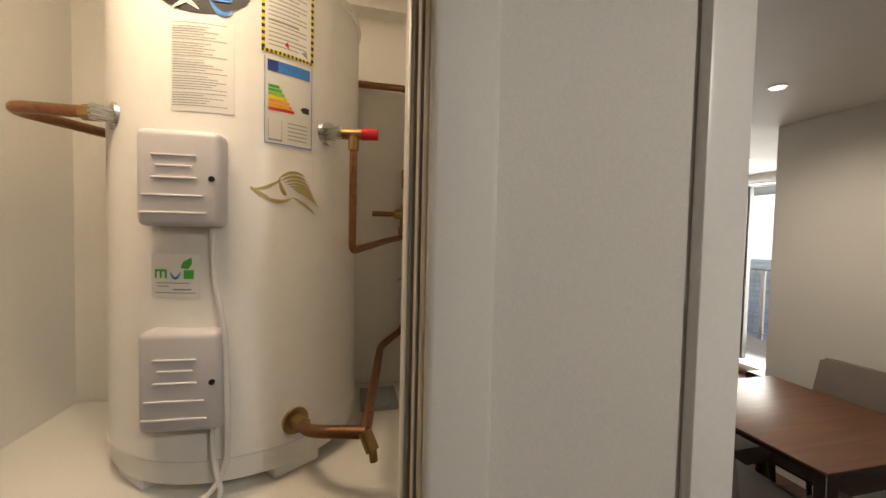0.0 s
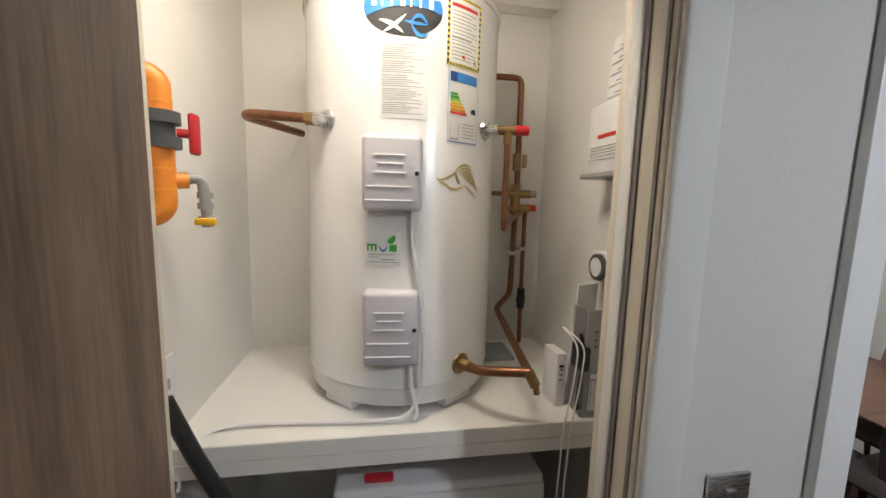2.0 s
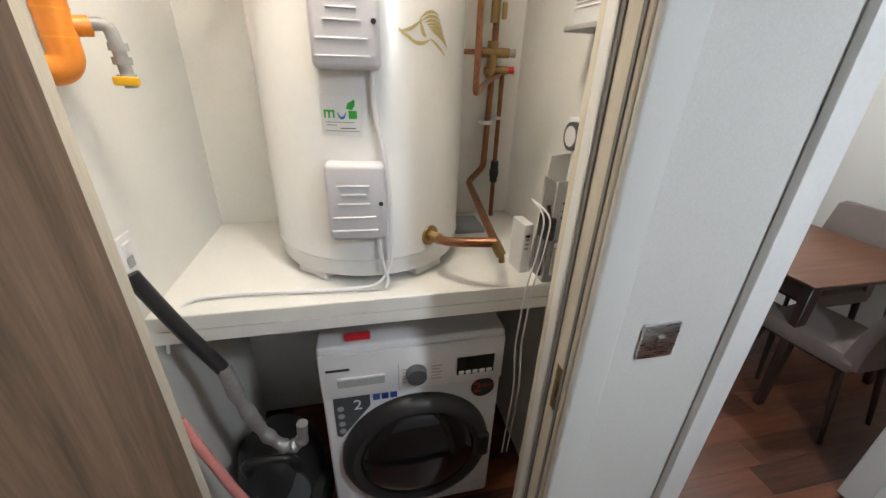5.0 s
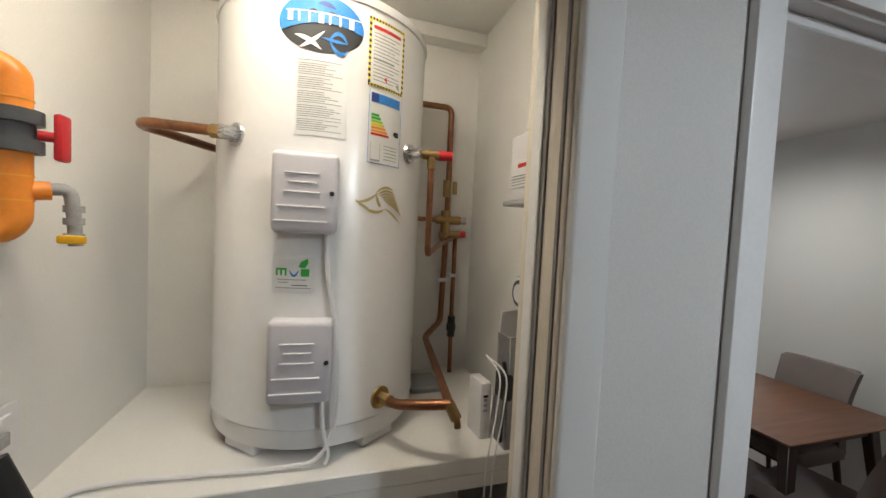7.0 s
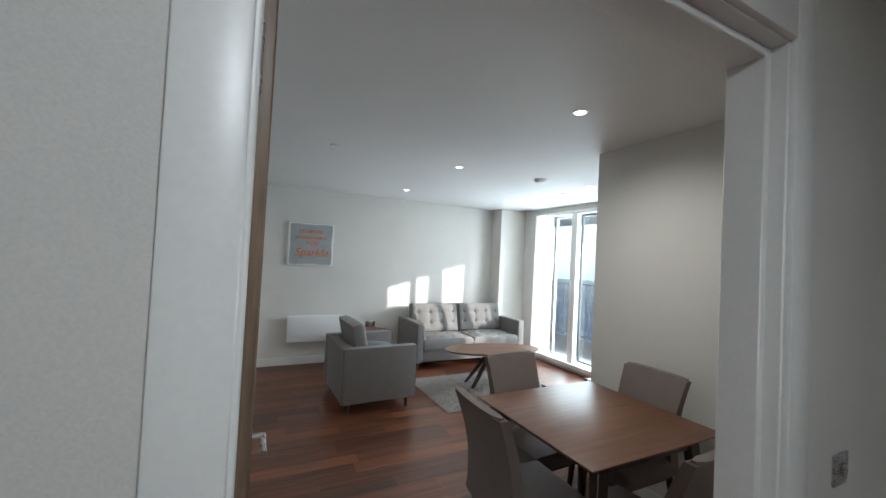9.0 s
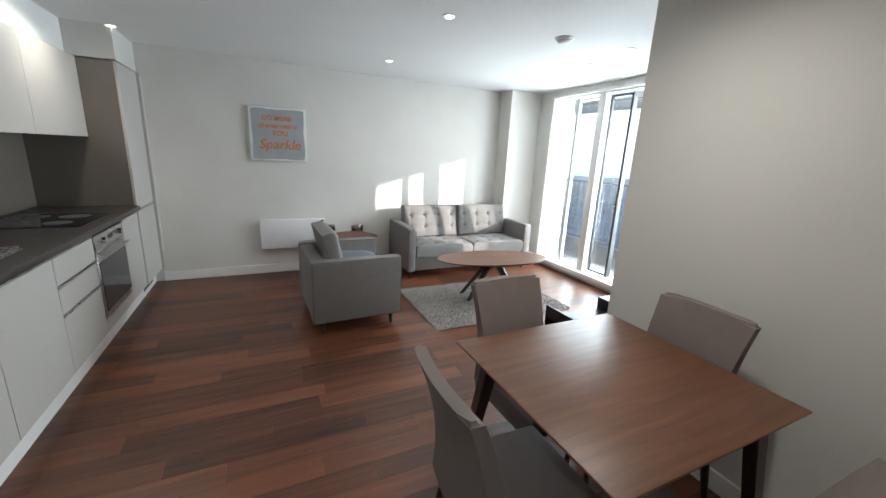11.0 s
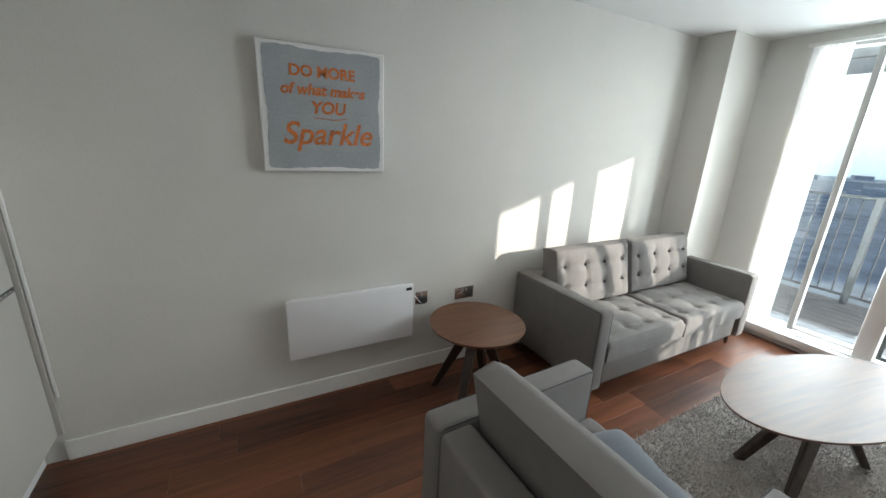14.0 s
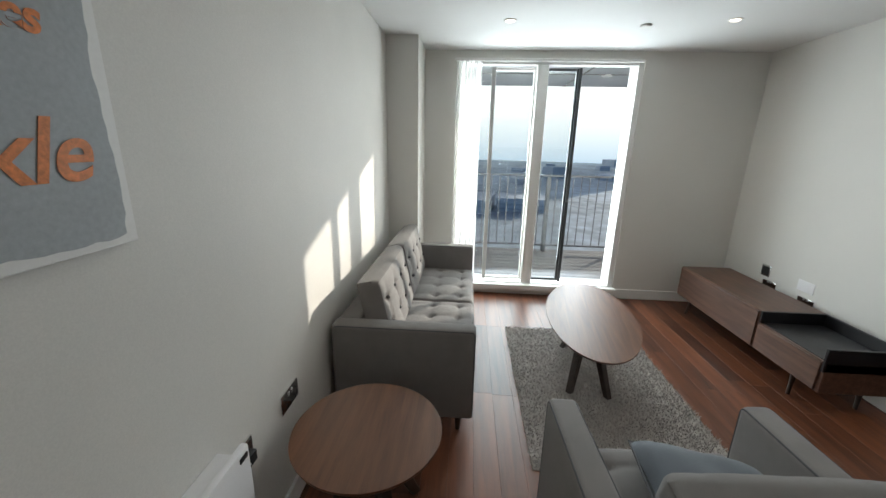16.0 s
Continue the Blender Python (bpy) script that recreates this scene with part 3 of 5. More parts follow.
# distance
setting("ground", cube(-2500, 2500, -2500, 2500, -46, -45), CITYGROUND, "city ground far below, haze painted into its colour", "ground")
b = bmesh.new()
lo, hi = [], []
for i in range(49):
    a = radians(-33 + 103 * i / 48)
    lo.append(b.verts.new((1300 * math.cos(a), 1300 * math.sin(a), -45)))
    hi.append(b.verts.new((1300 * math.cos(a), 1300 * math.sin(a), 620)))
for i in range(48):
    b.faces.new((lo[i], lo[i + 1], hi[i + 1], hi[i]))
setting("backdrop", b, HAZE, "bright hazy sky over the city", "sky")
rng = random.Random(4)
for i in range(46):
    d = rng.uniform(220, 1100)
    a = rng.uniform(-0.95, 0.55)
    w, dp, hh = rng.uniform(14, 50), rng.uniform(14, 40), rng.choice((6, 7, 9, 11, 13, 17))
    bl = thing("far_building", "distant city block seen from the balcony, haze painted into its colour", "building", pose(d * math.cos(a), 4.4 + d * math.sin(a), -45, 0, 0, rng.uniform(-40, 40)), group="city blocks")
    # walls, roofs and window bands carry the haze in their colours
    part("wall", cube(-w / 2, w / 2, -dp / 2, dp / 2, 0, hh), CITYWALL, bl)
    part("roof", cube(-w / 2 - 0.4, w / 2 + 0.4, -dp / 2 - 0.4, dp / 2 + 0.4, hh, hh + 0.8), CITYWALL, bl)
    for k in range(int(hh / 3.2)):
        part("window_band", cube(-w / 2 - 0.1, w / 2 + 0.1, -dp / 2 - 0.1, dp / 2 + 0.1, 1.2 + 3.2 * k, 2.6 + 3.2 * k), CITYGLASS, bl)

# ---- cupboard: cylinder and pipes ----
SZ = 1.03         # top of the cupboard shelf
shelf = setting("cupboard_shelf", box(cube(CL, CR, 1.245, CB, 0.985, SZ, 0.003, 1), CL, CR, 1.245, 1.265, 0.948, 0.985), WHITE, "thick white painted shelf under the water cylinder", "shelf")
CX, CY, CRAD, CZ0, CZ1 = -0.073, 1.60, 0.31, 0.985, 2.165
WC = pose(0.019, 1.609, SZ, 0, 0, -3.2) @ Matrix.Scale(0.95, 4)
wc = thing("water_cylinder", "tall white hot water cylinder standing on the cupboard shelf", "water heater", WC)
Z = 0.955
part("shell", lathe([(CRAD - 0.03, 0.03), (CRAD - 0.006, 0.034), (CRAD - 0.002, 0.05), (CRAD - 0.002, 0.085), (CRAD + 0.003, 0.09), (CRAD + 0.003, 0.098), (CRAD, 0.103), (CRAD, CZ1 - Z - 0.02)], seg=96), ENAMEL, wc)
part("lid", lathe([(CRAD + 0.004, CZ1 - Z - 0.022), (CRAD + 0.006, CZ1 - Z - 0.012), (CRAD + 0.004, CZ1 - Z), (CRAD - 0.02, CZ1 - Z + 0.014), (CRAD - 0.10, CZ1 - Z + 0.03), (0.05, CZ1 - Z + 0.04)], seg=96), ENAMEL, wc)
for a in (-40, 40, 180):
    m = pose(0, 0, 0, 0, 0, a)
    part("foot", cube(-0.06, 0.06, -CRAD + 0.02, -CRAD + 0.07, 0, 0.032, 0.004, 1, m=m), WHITEPL, wc)


def curved(a0, a1, z0, z1, r, n=10):
    bm = bmesh.new()
    lo, hi = [], []
    for i in range(n + 1):
        a = a0 + (a1 - a0) * i / n
        lo.append(bm.verts.new((r * math.sin(a), -r * math.cos(a), z0 - Z)))
        hi.append(bm.verts.new((r * math.sin(a), -r * math.cos(a), z1 - Z)))
    for i in range(n):
        bm.faces.new((lo[i], lo[i + 1], hi[i + 1], hi[i]))
    return bm


def curved_shape(outline, r):
    """A flat outline of (angle, z) wrapped on the shell, as a fan round its middle."""
    bm = bmesh.new()
    ca, cz = sum(p[0] for p in outline) / len(outline), sum(p[1] for p in outline) / len(outline)
    P = lambda a, z: (r * math.sin(a), -r * math.cos(a), z - Z)
    mid = bm.verts.new(P(ca, cz))
    half = [bm.verts.new(P((a + ca) / 2, (z + cz) / 2)) for a, z in outline]
    vs = [bm.verts.new(P(a, z)) for a, z in outline]
    for i in range(len(vs)):
        j = (i + 1) % len(vs)
        bm.faces.new((half[i], vs[i], vs[j], half[j]))
        bm.faces.new((mid, half[i], half[j]))
    return bm


def streak(pts, w, r):
    """A tapering brush line of (angle, z) points on the shell."""
    bm = bmesh.new()
    rows = []
    n = len(pts)
    for i, (a, z) in enumerate(pts):
        a2, z2 = pts[min(i + 1, n - 1)]
        a1, z1 = pts[max(i - 1, 0)]
        d = Vector(((a2 - a1) * 0.31, z2 - z1)).normalized()
        k = w * (1 - abs(2 * i / (n - 1) - 1) ** 2 * 0.85)
        row = []
        for s in (1, -1):
            aa, zz = a - s * d.y * k / 0.31, z + s * d.x * k
            row.append(bm.verts.new((r * math.sin(aa), -r * math.cos(aa), zz - Z)))
        rows.append(row)
    for u, v in zip(rows, rows[1:]):
        bm.faces.new((u[0], u[1], v[1], v[0]))
    return bm


def arc(p0, p1, bow, n=8):
    out = []
    for i in range(n + 1):
        t = i / n
        k = bow * 4 * t * (1 - t)
        out.append((p0[0] + (p1[0] - p0[0]) * t, p0[1] + (p1[1] - p0[1]) * t + k))
    return out


R1, R2, R3 = CRAD + 0.0012, CRAD + 0.002, CRAD + 0.0028
# oval badge with plain shapes
ov = [(0.33 * math.cos(t), 2.068 + 0.07 * math.sin(t)) for t in [2 * math.pi * i / 48 for i in range(48)]]
badge = part("oval_badge", curved_shape(ov, R1), BLACKINK, wc, "oval blue and black badge")
up = [(0.33 * math.cos(t), 2.068 + 0.07 * math.sin(t)) for t in [0.02 + math.pi * 0.98 * i / 30 for i in range(31)]]
up += arc((-0.31, 2.045), (0.32, 2.06), 0.018, 8)
part("blue_half", curved_shape(up, R2), BLUEINK, badge)
for i in range(7):
    a = -0.26 + 0.078 * i
    part("white_bar", curved(a, a + (0.016 if i % 3 else 0.04), 2.068, 2.094, R3, 2), WHITEPL, badge)
part("white_bar", curved(-0.275, 0.30, 2.092, 2.095, R3, 8), WHITEPL, badge)
part("white_stroke", streak(arc((-0.20, 2.035), (0.0, 2.005), 0.006), 0.006, R3), WHITEPL, badge)
part("white_stroke", streak(arc((-0.17, 2.005), (0.02, 2.05), -0.004), 0.005, R3), WHITEPL, badge)
part("blue_stroke", streak(arc((0.06, 2.03), (0.20, 2.03), 0.02), 0.005, R3), BLUEINK, badge)
part("blue_stroke", streak(arc((0.06, 2.03), (0.20, 2.012), -0.018), 0.005, R3), BLUEINK, badge)
part("blue_stroke", streak(arc((0.0, 2.035), (0.20, 2.03), -0.002), 0.004, R3), BLUEINK, badge)
part("dark_stroke", streak(arc((-0.03, 2.115), (0.1, 2.108), 0.004), 0.006, R3), NAVY, badge)
# printed data sheet
sheet = part("data_sheet", curved(-0.19, 0.21, 1.795, 1.985, R1), PAPER, wc, "white printed data label")
rl_ = random.Random(7)
z = 1.978
b1, b2 = bmesh.new(), bmesh.new()
k = 0
while z > 1.80:
    a1 = rl_.uniform(0.02, 0.17) if k % 6 else 0.17
    for src, tgt in ((curved(-0.17, a1, z - 0.0016, z, R2, 6), b1),):
        me = bpy.data.meshes.new("tmp")
        src.to_mesh(me)
        src.free()
        tgt.from_mesh(me)
        bpy.data.meshes.remove(me)
    z -= 0.0052 if k % 6 else 0.008
    k += 1
part("print", b1, INK, sheet)
b2.free()
# warranty notice with hazard border
wn = part("warranty_notice", curved(0.38, 0.76, 1.945, 2.120, R1), PAPER, wc, "white notice with black and yellow hazard border")
for i in range(26):
    a = 0.38 + 0.38 * i / 26
    for z0 in (1.945, 2.113):
        part("hazard_dash", curved(a, a + 0.0146, z0, z0 + 0.007, R2, 2), YELLINK if i % 2 else BLACKINK, wn)
for i in range(22):
    z0 = 1.952 + 0.161 * i / 22
    for a in (0.38, 0.738):
        part("hazard_dash", curved(a, a + 0.022, z0, z0 + 0.0073, R2, 2), YELLINK if i % 2 else BLACKINK, wn)
part("red_heading", curved(0.42, 0.71, 2.093, 2.102, R2), REDINK, wn)
for i in range(14):
    z0 = 2.084 - 0.0092 * i
    part("print_line", curved(0.425, 0.70 - 0.06 * (i % 3 == 1), z0 - (0.005 if i == 7 else 0.0022), z0, R2, 5), INK, wn)
part("red_mark", curved_shape([(0.53, 1.972), (0.57, 1.962), (0.56, 1.978)], R2), REDINK, wn)
part("grey_mark", curved_shape([(0.66, 1.965), (0.71, 1.955), (0.70, 1.972)], R2), INK, wn)
# energy label
en = part("energy_label", curved(0.40, 0.75, 1.745, 1.937, R1), PAPER, wc, "energy rating label with coloured bars")
for q in ((0.40, 0.404), (0.746, 0.75)):
    part("border", curved(*q, 1.745, 1.937, R2, 2), BLUEINK, en)
part("border", curved(0.40, 0.75, 1.745, 1.747, R2), BLUEINK, en)
part("blue_header", curved(0.42, 0.73, 1.905, 1.930, R2), BLUEINK, en)
part("flag", curved(0.42, 0.49, 1.906, 1.929, R3, 3), NAVY, en)
for i, m_ in enumerate((GREENINK, GREENINK, LIMEINK, YELLINK, ORINK, ORINK, REDINK)):
    z0 = 1.876 - 0.0083 * i
    part("rating_bar", curved(0.425, 0.50 + 0.018 * i, z0 - 0.0068, z0, R2, 4), m_, en)
part("rating_arrow", curved_shape([(0.655, 1.834), (0.675, 1.841), (0.725, 1.841), (0.725, 1.827), (0.675, 1.827)], R2), BLACKINK, en)
for i in range(5):
    part("print_line", curved(0.56, 0.71, 1.795 - 0.009 * i, 1.797 - 0.009 * i, R2, 4), INK, en)
part("print_box", curved(0.425, 0.52, 1.752, 1.756, R2, 3), INK, en)
part("print_box", curved(0.425, 0.428, 1.756, 1.80, R2, 2), INK, en)
part("print_box", curved(0.517, 0.52, 1.756, 1.80, R2, 2), INK, en)
# gold leaping-animal emblem as plain strokes
for i in range(7):
    part("gold_stroke", streak(arc((0.50 + 0.02 * i, 1.668 - 0.004 * i), (0.70 + 0.02 * i, 1.678 - 0.0115 * i), 0.012 - 0.001 * i), 0.0035, R1), GOLDINK, wc)
part("gold_stroke", streak(arc((0.31, 1.64), (0.52, 1.668), -0.008), 0.004, R1), GOLDINK, wc)
part("gold_stroke", streak(arc((0.31, 1.646), (0.43, 1.626), -0.004), 0.004, R1), GOLDINK, wc)
part("gold_stroke", streak(arc((0.38, 1.63), (0.60, 1.626), -0.012), 0.0045, R1), GOLDINK, wc)
part("gold_stroke", streak(arc((0.60, 1.628), (0.79, 1.59), 0.003), 0.004, R1), GOLDINK, wc)
part("gold_stroke", streak(arc((0.50, 1.668), (0.56, 1.633), -0.01), 0.005, R1), GOLDINK, wc)
# installer's label: plain green shapes
lb = part("installer_label", curved(-0.33, 0.0, 1.402, 1.495, R1), PAPER, wc, "small white installer label with green mark")
for i in range(3):
    part("green_bar", curved(-0.30 + 0.036 * i, -0.284 + 0.036 * i, 1.443, 1.46, R2, 2), GREENINK, lb)
part("green_bar", curved(-0.30, -0.212, 1.457, 1.462, R2, 3), GREENINK, lb)
part("blue_bar", streak(arc((-0.19, 1.457), (-0.12, 1.457), -0.014), 0.003, R2), BLUEINK, lb)
part("green_bar", curved(-0.10, -0.035, 1.442, 1.461, R2, 3), GREENINK, lb)
part("green_leaf", curved_shape([(-0.12, 1.465), (-0.105, 1.478), (-0.05, 1.488), (-0.045, 1.475), (-0.07, 1.463)], R2), GREENINK, lb)
for i, (a, c) in enumerate(((-0.29, -0.06), (-0.28, -0.2), (-0.17, -0.05), (-0.30, -0.02))):
    part("print_line", curved(a, c, 1.432 - 0.007 * max(i - 0, 0), 1.434 - 0.007 * max(i - 0, 0), R2, 4), INK if i != 2 else BLACKINK, lb)


def immersion_cover(z0, z1):
    g = part("heater_cover", cube(-0.174 - CX, -0.020 - CX, 1.25 - CY, 1.33 - CY, z0 - Z, z1 - Z, 0.014, 3), LILACPL, wc, "pale grey plastic immersion heater cover")
    for i, (u, w) in enumerate(((0.27, 0.45), (0.38, 0.36), (0.5, 0.45), (0.68, 0.62), (0.86, 0.68))):
        zz, c = z1 - (z1 - z0) * u - Z, -0.100 - CX
        part("ridge", cube(c - 0.075 * w * 1.3, c + 0.075 * w * 1.1, 1.2465 - CY, 1.252 - CY, zz - 0.002, zz + 0.002, 0.001, 1), WHITEPL, g)
    s = (-0.034 - CX, 1.2505 - CY, (z0 + z1) / 2 - Z)
    part("screw", bar((s[0], s[1] - 0.003, s[2]), (s[0], s[1] + 0.003, s[2]), 0.006, seg=14), BLACKPL, g)


immersion_cover(1.553, 1.748)
immersion_cover(1.128, 1.337)
part("cable", pipe([(-0.045 - CX, 1.28 - CY, 1.555 - Z), (-0.04 - CX, 1.275 - CY, 1.45 - Z), (-0.015 - CX, 1.27 - CY, 1.33 - Z), (-0.008 - CX, 1.262 - CY, 1.15 - Z), (-0.01 - CX, 1.27 - CY, 1.04 - Z), (-0.05 - CX, 1.26 - CY, 0.972 - Z), (-0.20 - CX, 1.262 - CY, 0.012), (-0.45 - CX, 1.27 - CY, 0.012), (-0.57 - CX, 1.255 - CY, 0.01), (-0.61 - CX, 1.20 - CY, -0.03), (-0.625 - CX, 1.193 - CY, -0.12)], 0.0055, 0.05, 8), WHITEPL, wc, "white flex")
part("cable", pipe([(-0.045 - CX, 1.28 - CY, 1.13 - Z), (-0.04 - CX, 1.27 - CY, 1.06 - Z), (-0.02 - CX, 1.262 - CY, 0.99 - Z), (-0.03 - CX, 1.262 - CY, 0.966 - Z)], 0.005, 0.04, 8), WHITEPL, wc, "white flex")


def loc(*p):
    return [(x - CX, y - CY, z - Z) for x, y, z in p]


def wl(*p):
    """Places in the room as the cylinder's own coordinates."""
    inv = WC.inverted()
    return [tuple(inv @ Vector(q)) for q in p]


def boss(p, d, r=0.032):
    p, d = Vector(p), Vector(d).normalized()
    bm = bar(p, p + d * 0.01, r, r * 0.92, 24)
    return rod(bm, p + d * 0.01, p + d * 0.045, r * 0.55, seg=6)


part("boss", boss(wl((-0.186, 1.405, 1.828))[0], (-0.7, -0.7, 0)), STEEL, wc)
part("copper_pipe", pipe(wl((-0.20, 1.392, 1.829), (-0.405, 1.46, 1.846), (-0.43, 1.52, 1.85), (-0.34, 1.84, 1.86)), 0.0135, 0.05, 12), COPPER, wc)
part("brass_nut", bar(*wl((-0.205, 1.395, 1.829), (-0.245, 1.407, 1.832)), 0.018, seg=6), BRASS, wc)
part("boss", boss(loc((0.17, 1.405, 1.795))[0], (0.75, -0.55, 0), 0.03), STEEL, wc)
part("valve_body", rod(bar(*loc((0.19, 1.395, 1.795), (0.265, 1.385, 1.795)), 0.014, seg=10), *loc((0.238, 1.388, 1.80), (0.238, 1.388, 1.755)), 0.013, seg=8), BRASS, wc, "brass relief valve")
part("valve_cap", bar(*loc((0.258, 1.386, 1.795), (0.298, 1.382, 1.795)), 0.0155, 0.014, 14), REDPL, wc, "red valve cap")
part("copper_pipe", pipe(loc((0.238, 1.388, 1.765), (0.238, 1.388, 1.502), (0.33, 1.62, 1.525), (0.44, 1.85, 1.545)), 0.0095, 0.02, 10), COPPER, wc)
part("boss", boss(wl((0.178, 1.368, 1.160))[0], (0.6, -0.75, 0), 0.034), BRASS, wc)
part("copper_pipe", pipe(wl((0.195, 1.345, 1.160), (0.215, 1.30, 1.165), (0.255, 1.262, 1.178), (0.338, 1.222, 1.190)), 0.014, 0.03, 12), COPPER, wc)
part("drain_tap", rod(bar(*wl((0.332, 1.224, 1.192), (0.348, 1.208, 1.158)), 0.015, seg=10), *wl((0.347, 1.209, 1.165), (0.351, 1.206, 1.138)), 0.009, seg=10), BRASS, wc, "brass drain tap")
part("copper_pipe", pipe(wl((0.26, 1.83, 2.112), (0.497, 1.841, 2.116), (0.499, 1.841, 1.66), (0.49, 1.84, 1.245), (0.40, 1.735, 1.212), (0.334, 1.226, 1.190)), 0.0125, 0.03, 12), COPPER, wc)

mf = thing("pipe_manifold", "copper pipes with brass valves on the cupboard wall", "pipes", pose(0.078, 0.037, 0.972) @ Matrix.Scale(0.94, 4))
loc2 = lambda *p: [(x, y, z - 0.955) for x, y, z in p]
part("copper_pipe", pipe(loc2((0.487, 1.91, 1.64), (0.487, 1.91, 1.25), (0.49, 1.91, 1.018)), 0.0095, 0.03, 10), COPPER, mf)
part("copper_pipe", pipe(loc2((0.31, 1.90, 1.69), (0.40, 1.90, 1.69)), 0.0095, 0.03, 10), COPPER, mf)
b = bar(*loc2((0.437, 1.905, 1.60), (0.437, 1.905, 1.73)), 0.021, seg=10)
rod(b, *loc2((0.395, 1.905, 1.69), (0.50, 1.895, 1.69)), 0.018, seg=10)
rod(b, *loc2((0.41, 1.905, 1.625), (0.50, 1.895, 1.63)), 0.016, seg=10)
rod(b, *loc2((0.437, 1.905, 1.79), (0.437, 1.905, 1.86)), 0.018, seg=8)
part("valve_body", b, BRASS, mf, "brass valve block")
part("valve_cap", bar(*loc2((0.50, 1.895, 1.69), (0.525, 1.89, 1.69)), 0.015, seg=12), PALEGREY, mf)
part("valve_cap", bar(*loc2((0.495, 1.895, 1.63), (0.525, 1.89, 1.63)), 0.013, seg=12), REDPL, mf, "red cap")
part("lever", cube(0.455, 0.475, 1.88, 1.888, 1.80 - 0.955, 1.855 - 0.955, 0.003, 1), BRASS, mf)
part("check_valve", rod(bar(*loc2((0.488, 1.91, 1.18), (0.488, 1.91, 1.27)), 0.017, seg=12), *loc2((0.488, 1.91, 1.205), (0.488, 1.91, 1.235)), 0.021, seg=8), BLACKPL, mf, "black check valve")
for x, z in ((0.437, 1.43), (0.487, 1.45)):
    part("pipe_clip", cube(x - 0.02, x + 0.02, 1.90, 1.965, z - 0.955 - 0.008, z - 0.955 + 0.008, 0.003, 1), WHITEPL, mf)
solid("booklet", cube(0.335, 0.455, 1.65, 1.80, SZ, SZ + 0.018, 0.003, 1), GREYBOARD, "small grey booklet lying on the shelf", "booklet")

op = thing("orange_waste_pipe", "orange plastic pipe with grey union valve on the cupboard wall", "pipe", pose(-0.500, 1.22, 1.582) @ Matrix.Scale(0.95, 4))
part("pipe", pipe([(-0.05, -0.03, 0.295), (-0.02, -0.012, 0.297), (0.0, 0, 0.285), (0, 0, 0.14), (0, 0, 0.02), (-0.012, -0.008, 0.002), (-0.05, -0.03, 0.0)], 0.027, 0.03, 16), ORANGE, op)
for z in (0.24, 0.195, 0.10, 0.055):
    part("ring", bar((0, 0, z), (0, 0, z + 0.003), 0.0282, seg=20), REDINK if z == 2 else ORINK, op)
part("union_valve", rod(rod(bar((0, 0, 0.148), (0, 0, 0.218), 0.03, seg=24), (0, 0, 0.145), (0, 0, 0.168), 0.042, seg=14), (0, 0, 0.197), (0, 0, 0.222), 0.042, seg=14), GREYPL, op, "dark grey union valve")
part("valve_handle", box(bar((0.03, 0.01, 0.18), (0.055, 0.02, 0.18), 0.010), 0.052, 0.068, 0.008, 0.04, 0.135, 0.225, 0.006, 2), REDPL, op, "red valve handle")
part("tee", bar((0.01, 0.01, 0.075), (0.038, 0.03, 0.078), 0.018, seg=14), ORANGE, op)
part("grey_elbow", pipe([(0.03, 0.028, 0.08), (0.058, 0.052, 0.085), (0.062, 0.056, 0.03), (0.064, 0.058, -0.03)], 0.012, 0.025, 12), PALEGREY, op, "grey elbow fitting")
for z in (0.045, 0.02, -0.012):
    part("collar", bar((0.062, 0.056, z - 0.007), (0.062, 0.056, z + 0.007), 0.017, seg=12), PALEGREY, op)
part("lever", cube(0.045, 0.092, 0.03, 0.042, -0.025, -0.008, 0.004, 2), YELLOW, op, "yellow lever")


def plate(name, label, m, w, h, material, bits, cat="socket"):
    """A wall plate whose face looks along local -y."""
    t = thing(name, label, cat, m)
    part("plate", cube(-w / 2, w / 2, -0.008, 0, -h / 2, h / 2, 0.003, 2), material, t)
    for n_, x0, x1, z0, z1, d, m_ in bits:
        part(n_, cube(x0, x1, -0.008 - d, -0.006, z0, z1, 0.0015, 1), m_, t)
    return t


ROCK = [("rocker", -0.010, 0.010, -0.016, 0.016, 0.007, STEEL), ("screw", -0.032, -0.026, -0.003, 0.003, 0.001, STEEL), ("screw", 0.026, 0.032, -0.003, 0.003, 0.001, STEEL)]
plate("light_switch", "brushed steel light switch on the hall wall", pose(0.568, WY0, 1.116), 0.0865, 0.0865, STEEL, ROCK, "switch")
plate("light_switch", "brushed steel light switch beside the living room door", pose(2.30, WY0, 1.0), 0.086, 0.086, STEEL, ROCK, "switch")
plate("fused_spur", "white fused switch on the cupboard wall", pose(CL, 1.262, 1.195, 0, 0, 90), 0.086, 0.1, WHITEPL, [("fuse", -0.012, 0.012, -0.028, -0.002, 0.004, PALEGREY), ("rocker", -0.014, 0.014, 0.008, 0.034, 0.006, WHITEPL)], "switch")
DS = [("pins", -0.052, -0.044, 0.008, 0.018, 0.0012, BLACKPL), ("pins", -0.066, -0.058, -0.018, -0.010, 0.0012, BLACKPL), ("pins", -0.038, -0.030, -0.018, -0.010, 0.0012, BLACKPL), ("pins", 0.044, 0.052, 0.008, 0.018, 0.0012, BLACKPL), ("pins", 0.030, 0.038, -0.018, -0.010, 0.0012, BLACKPL), ("pins", 0.058, 0.066, -0.018, -0.010, 0.0012, BLACKPL), ("switch", -0.020, -0.008, 0.012, 0.032, 0.004, STEEL), ("switch", 0.008, 0.020, 0.012, 0.032, 0.004, STEEL)]
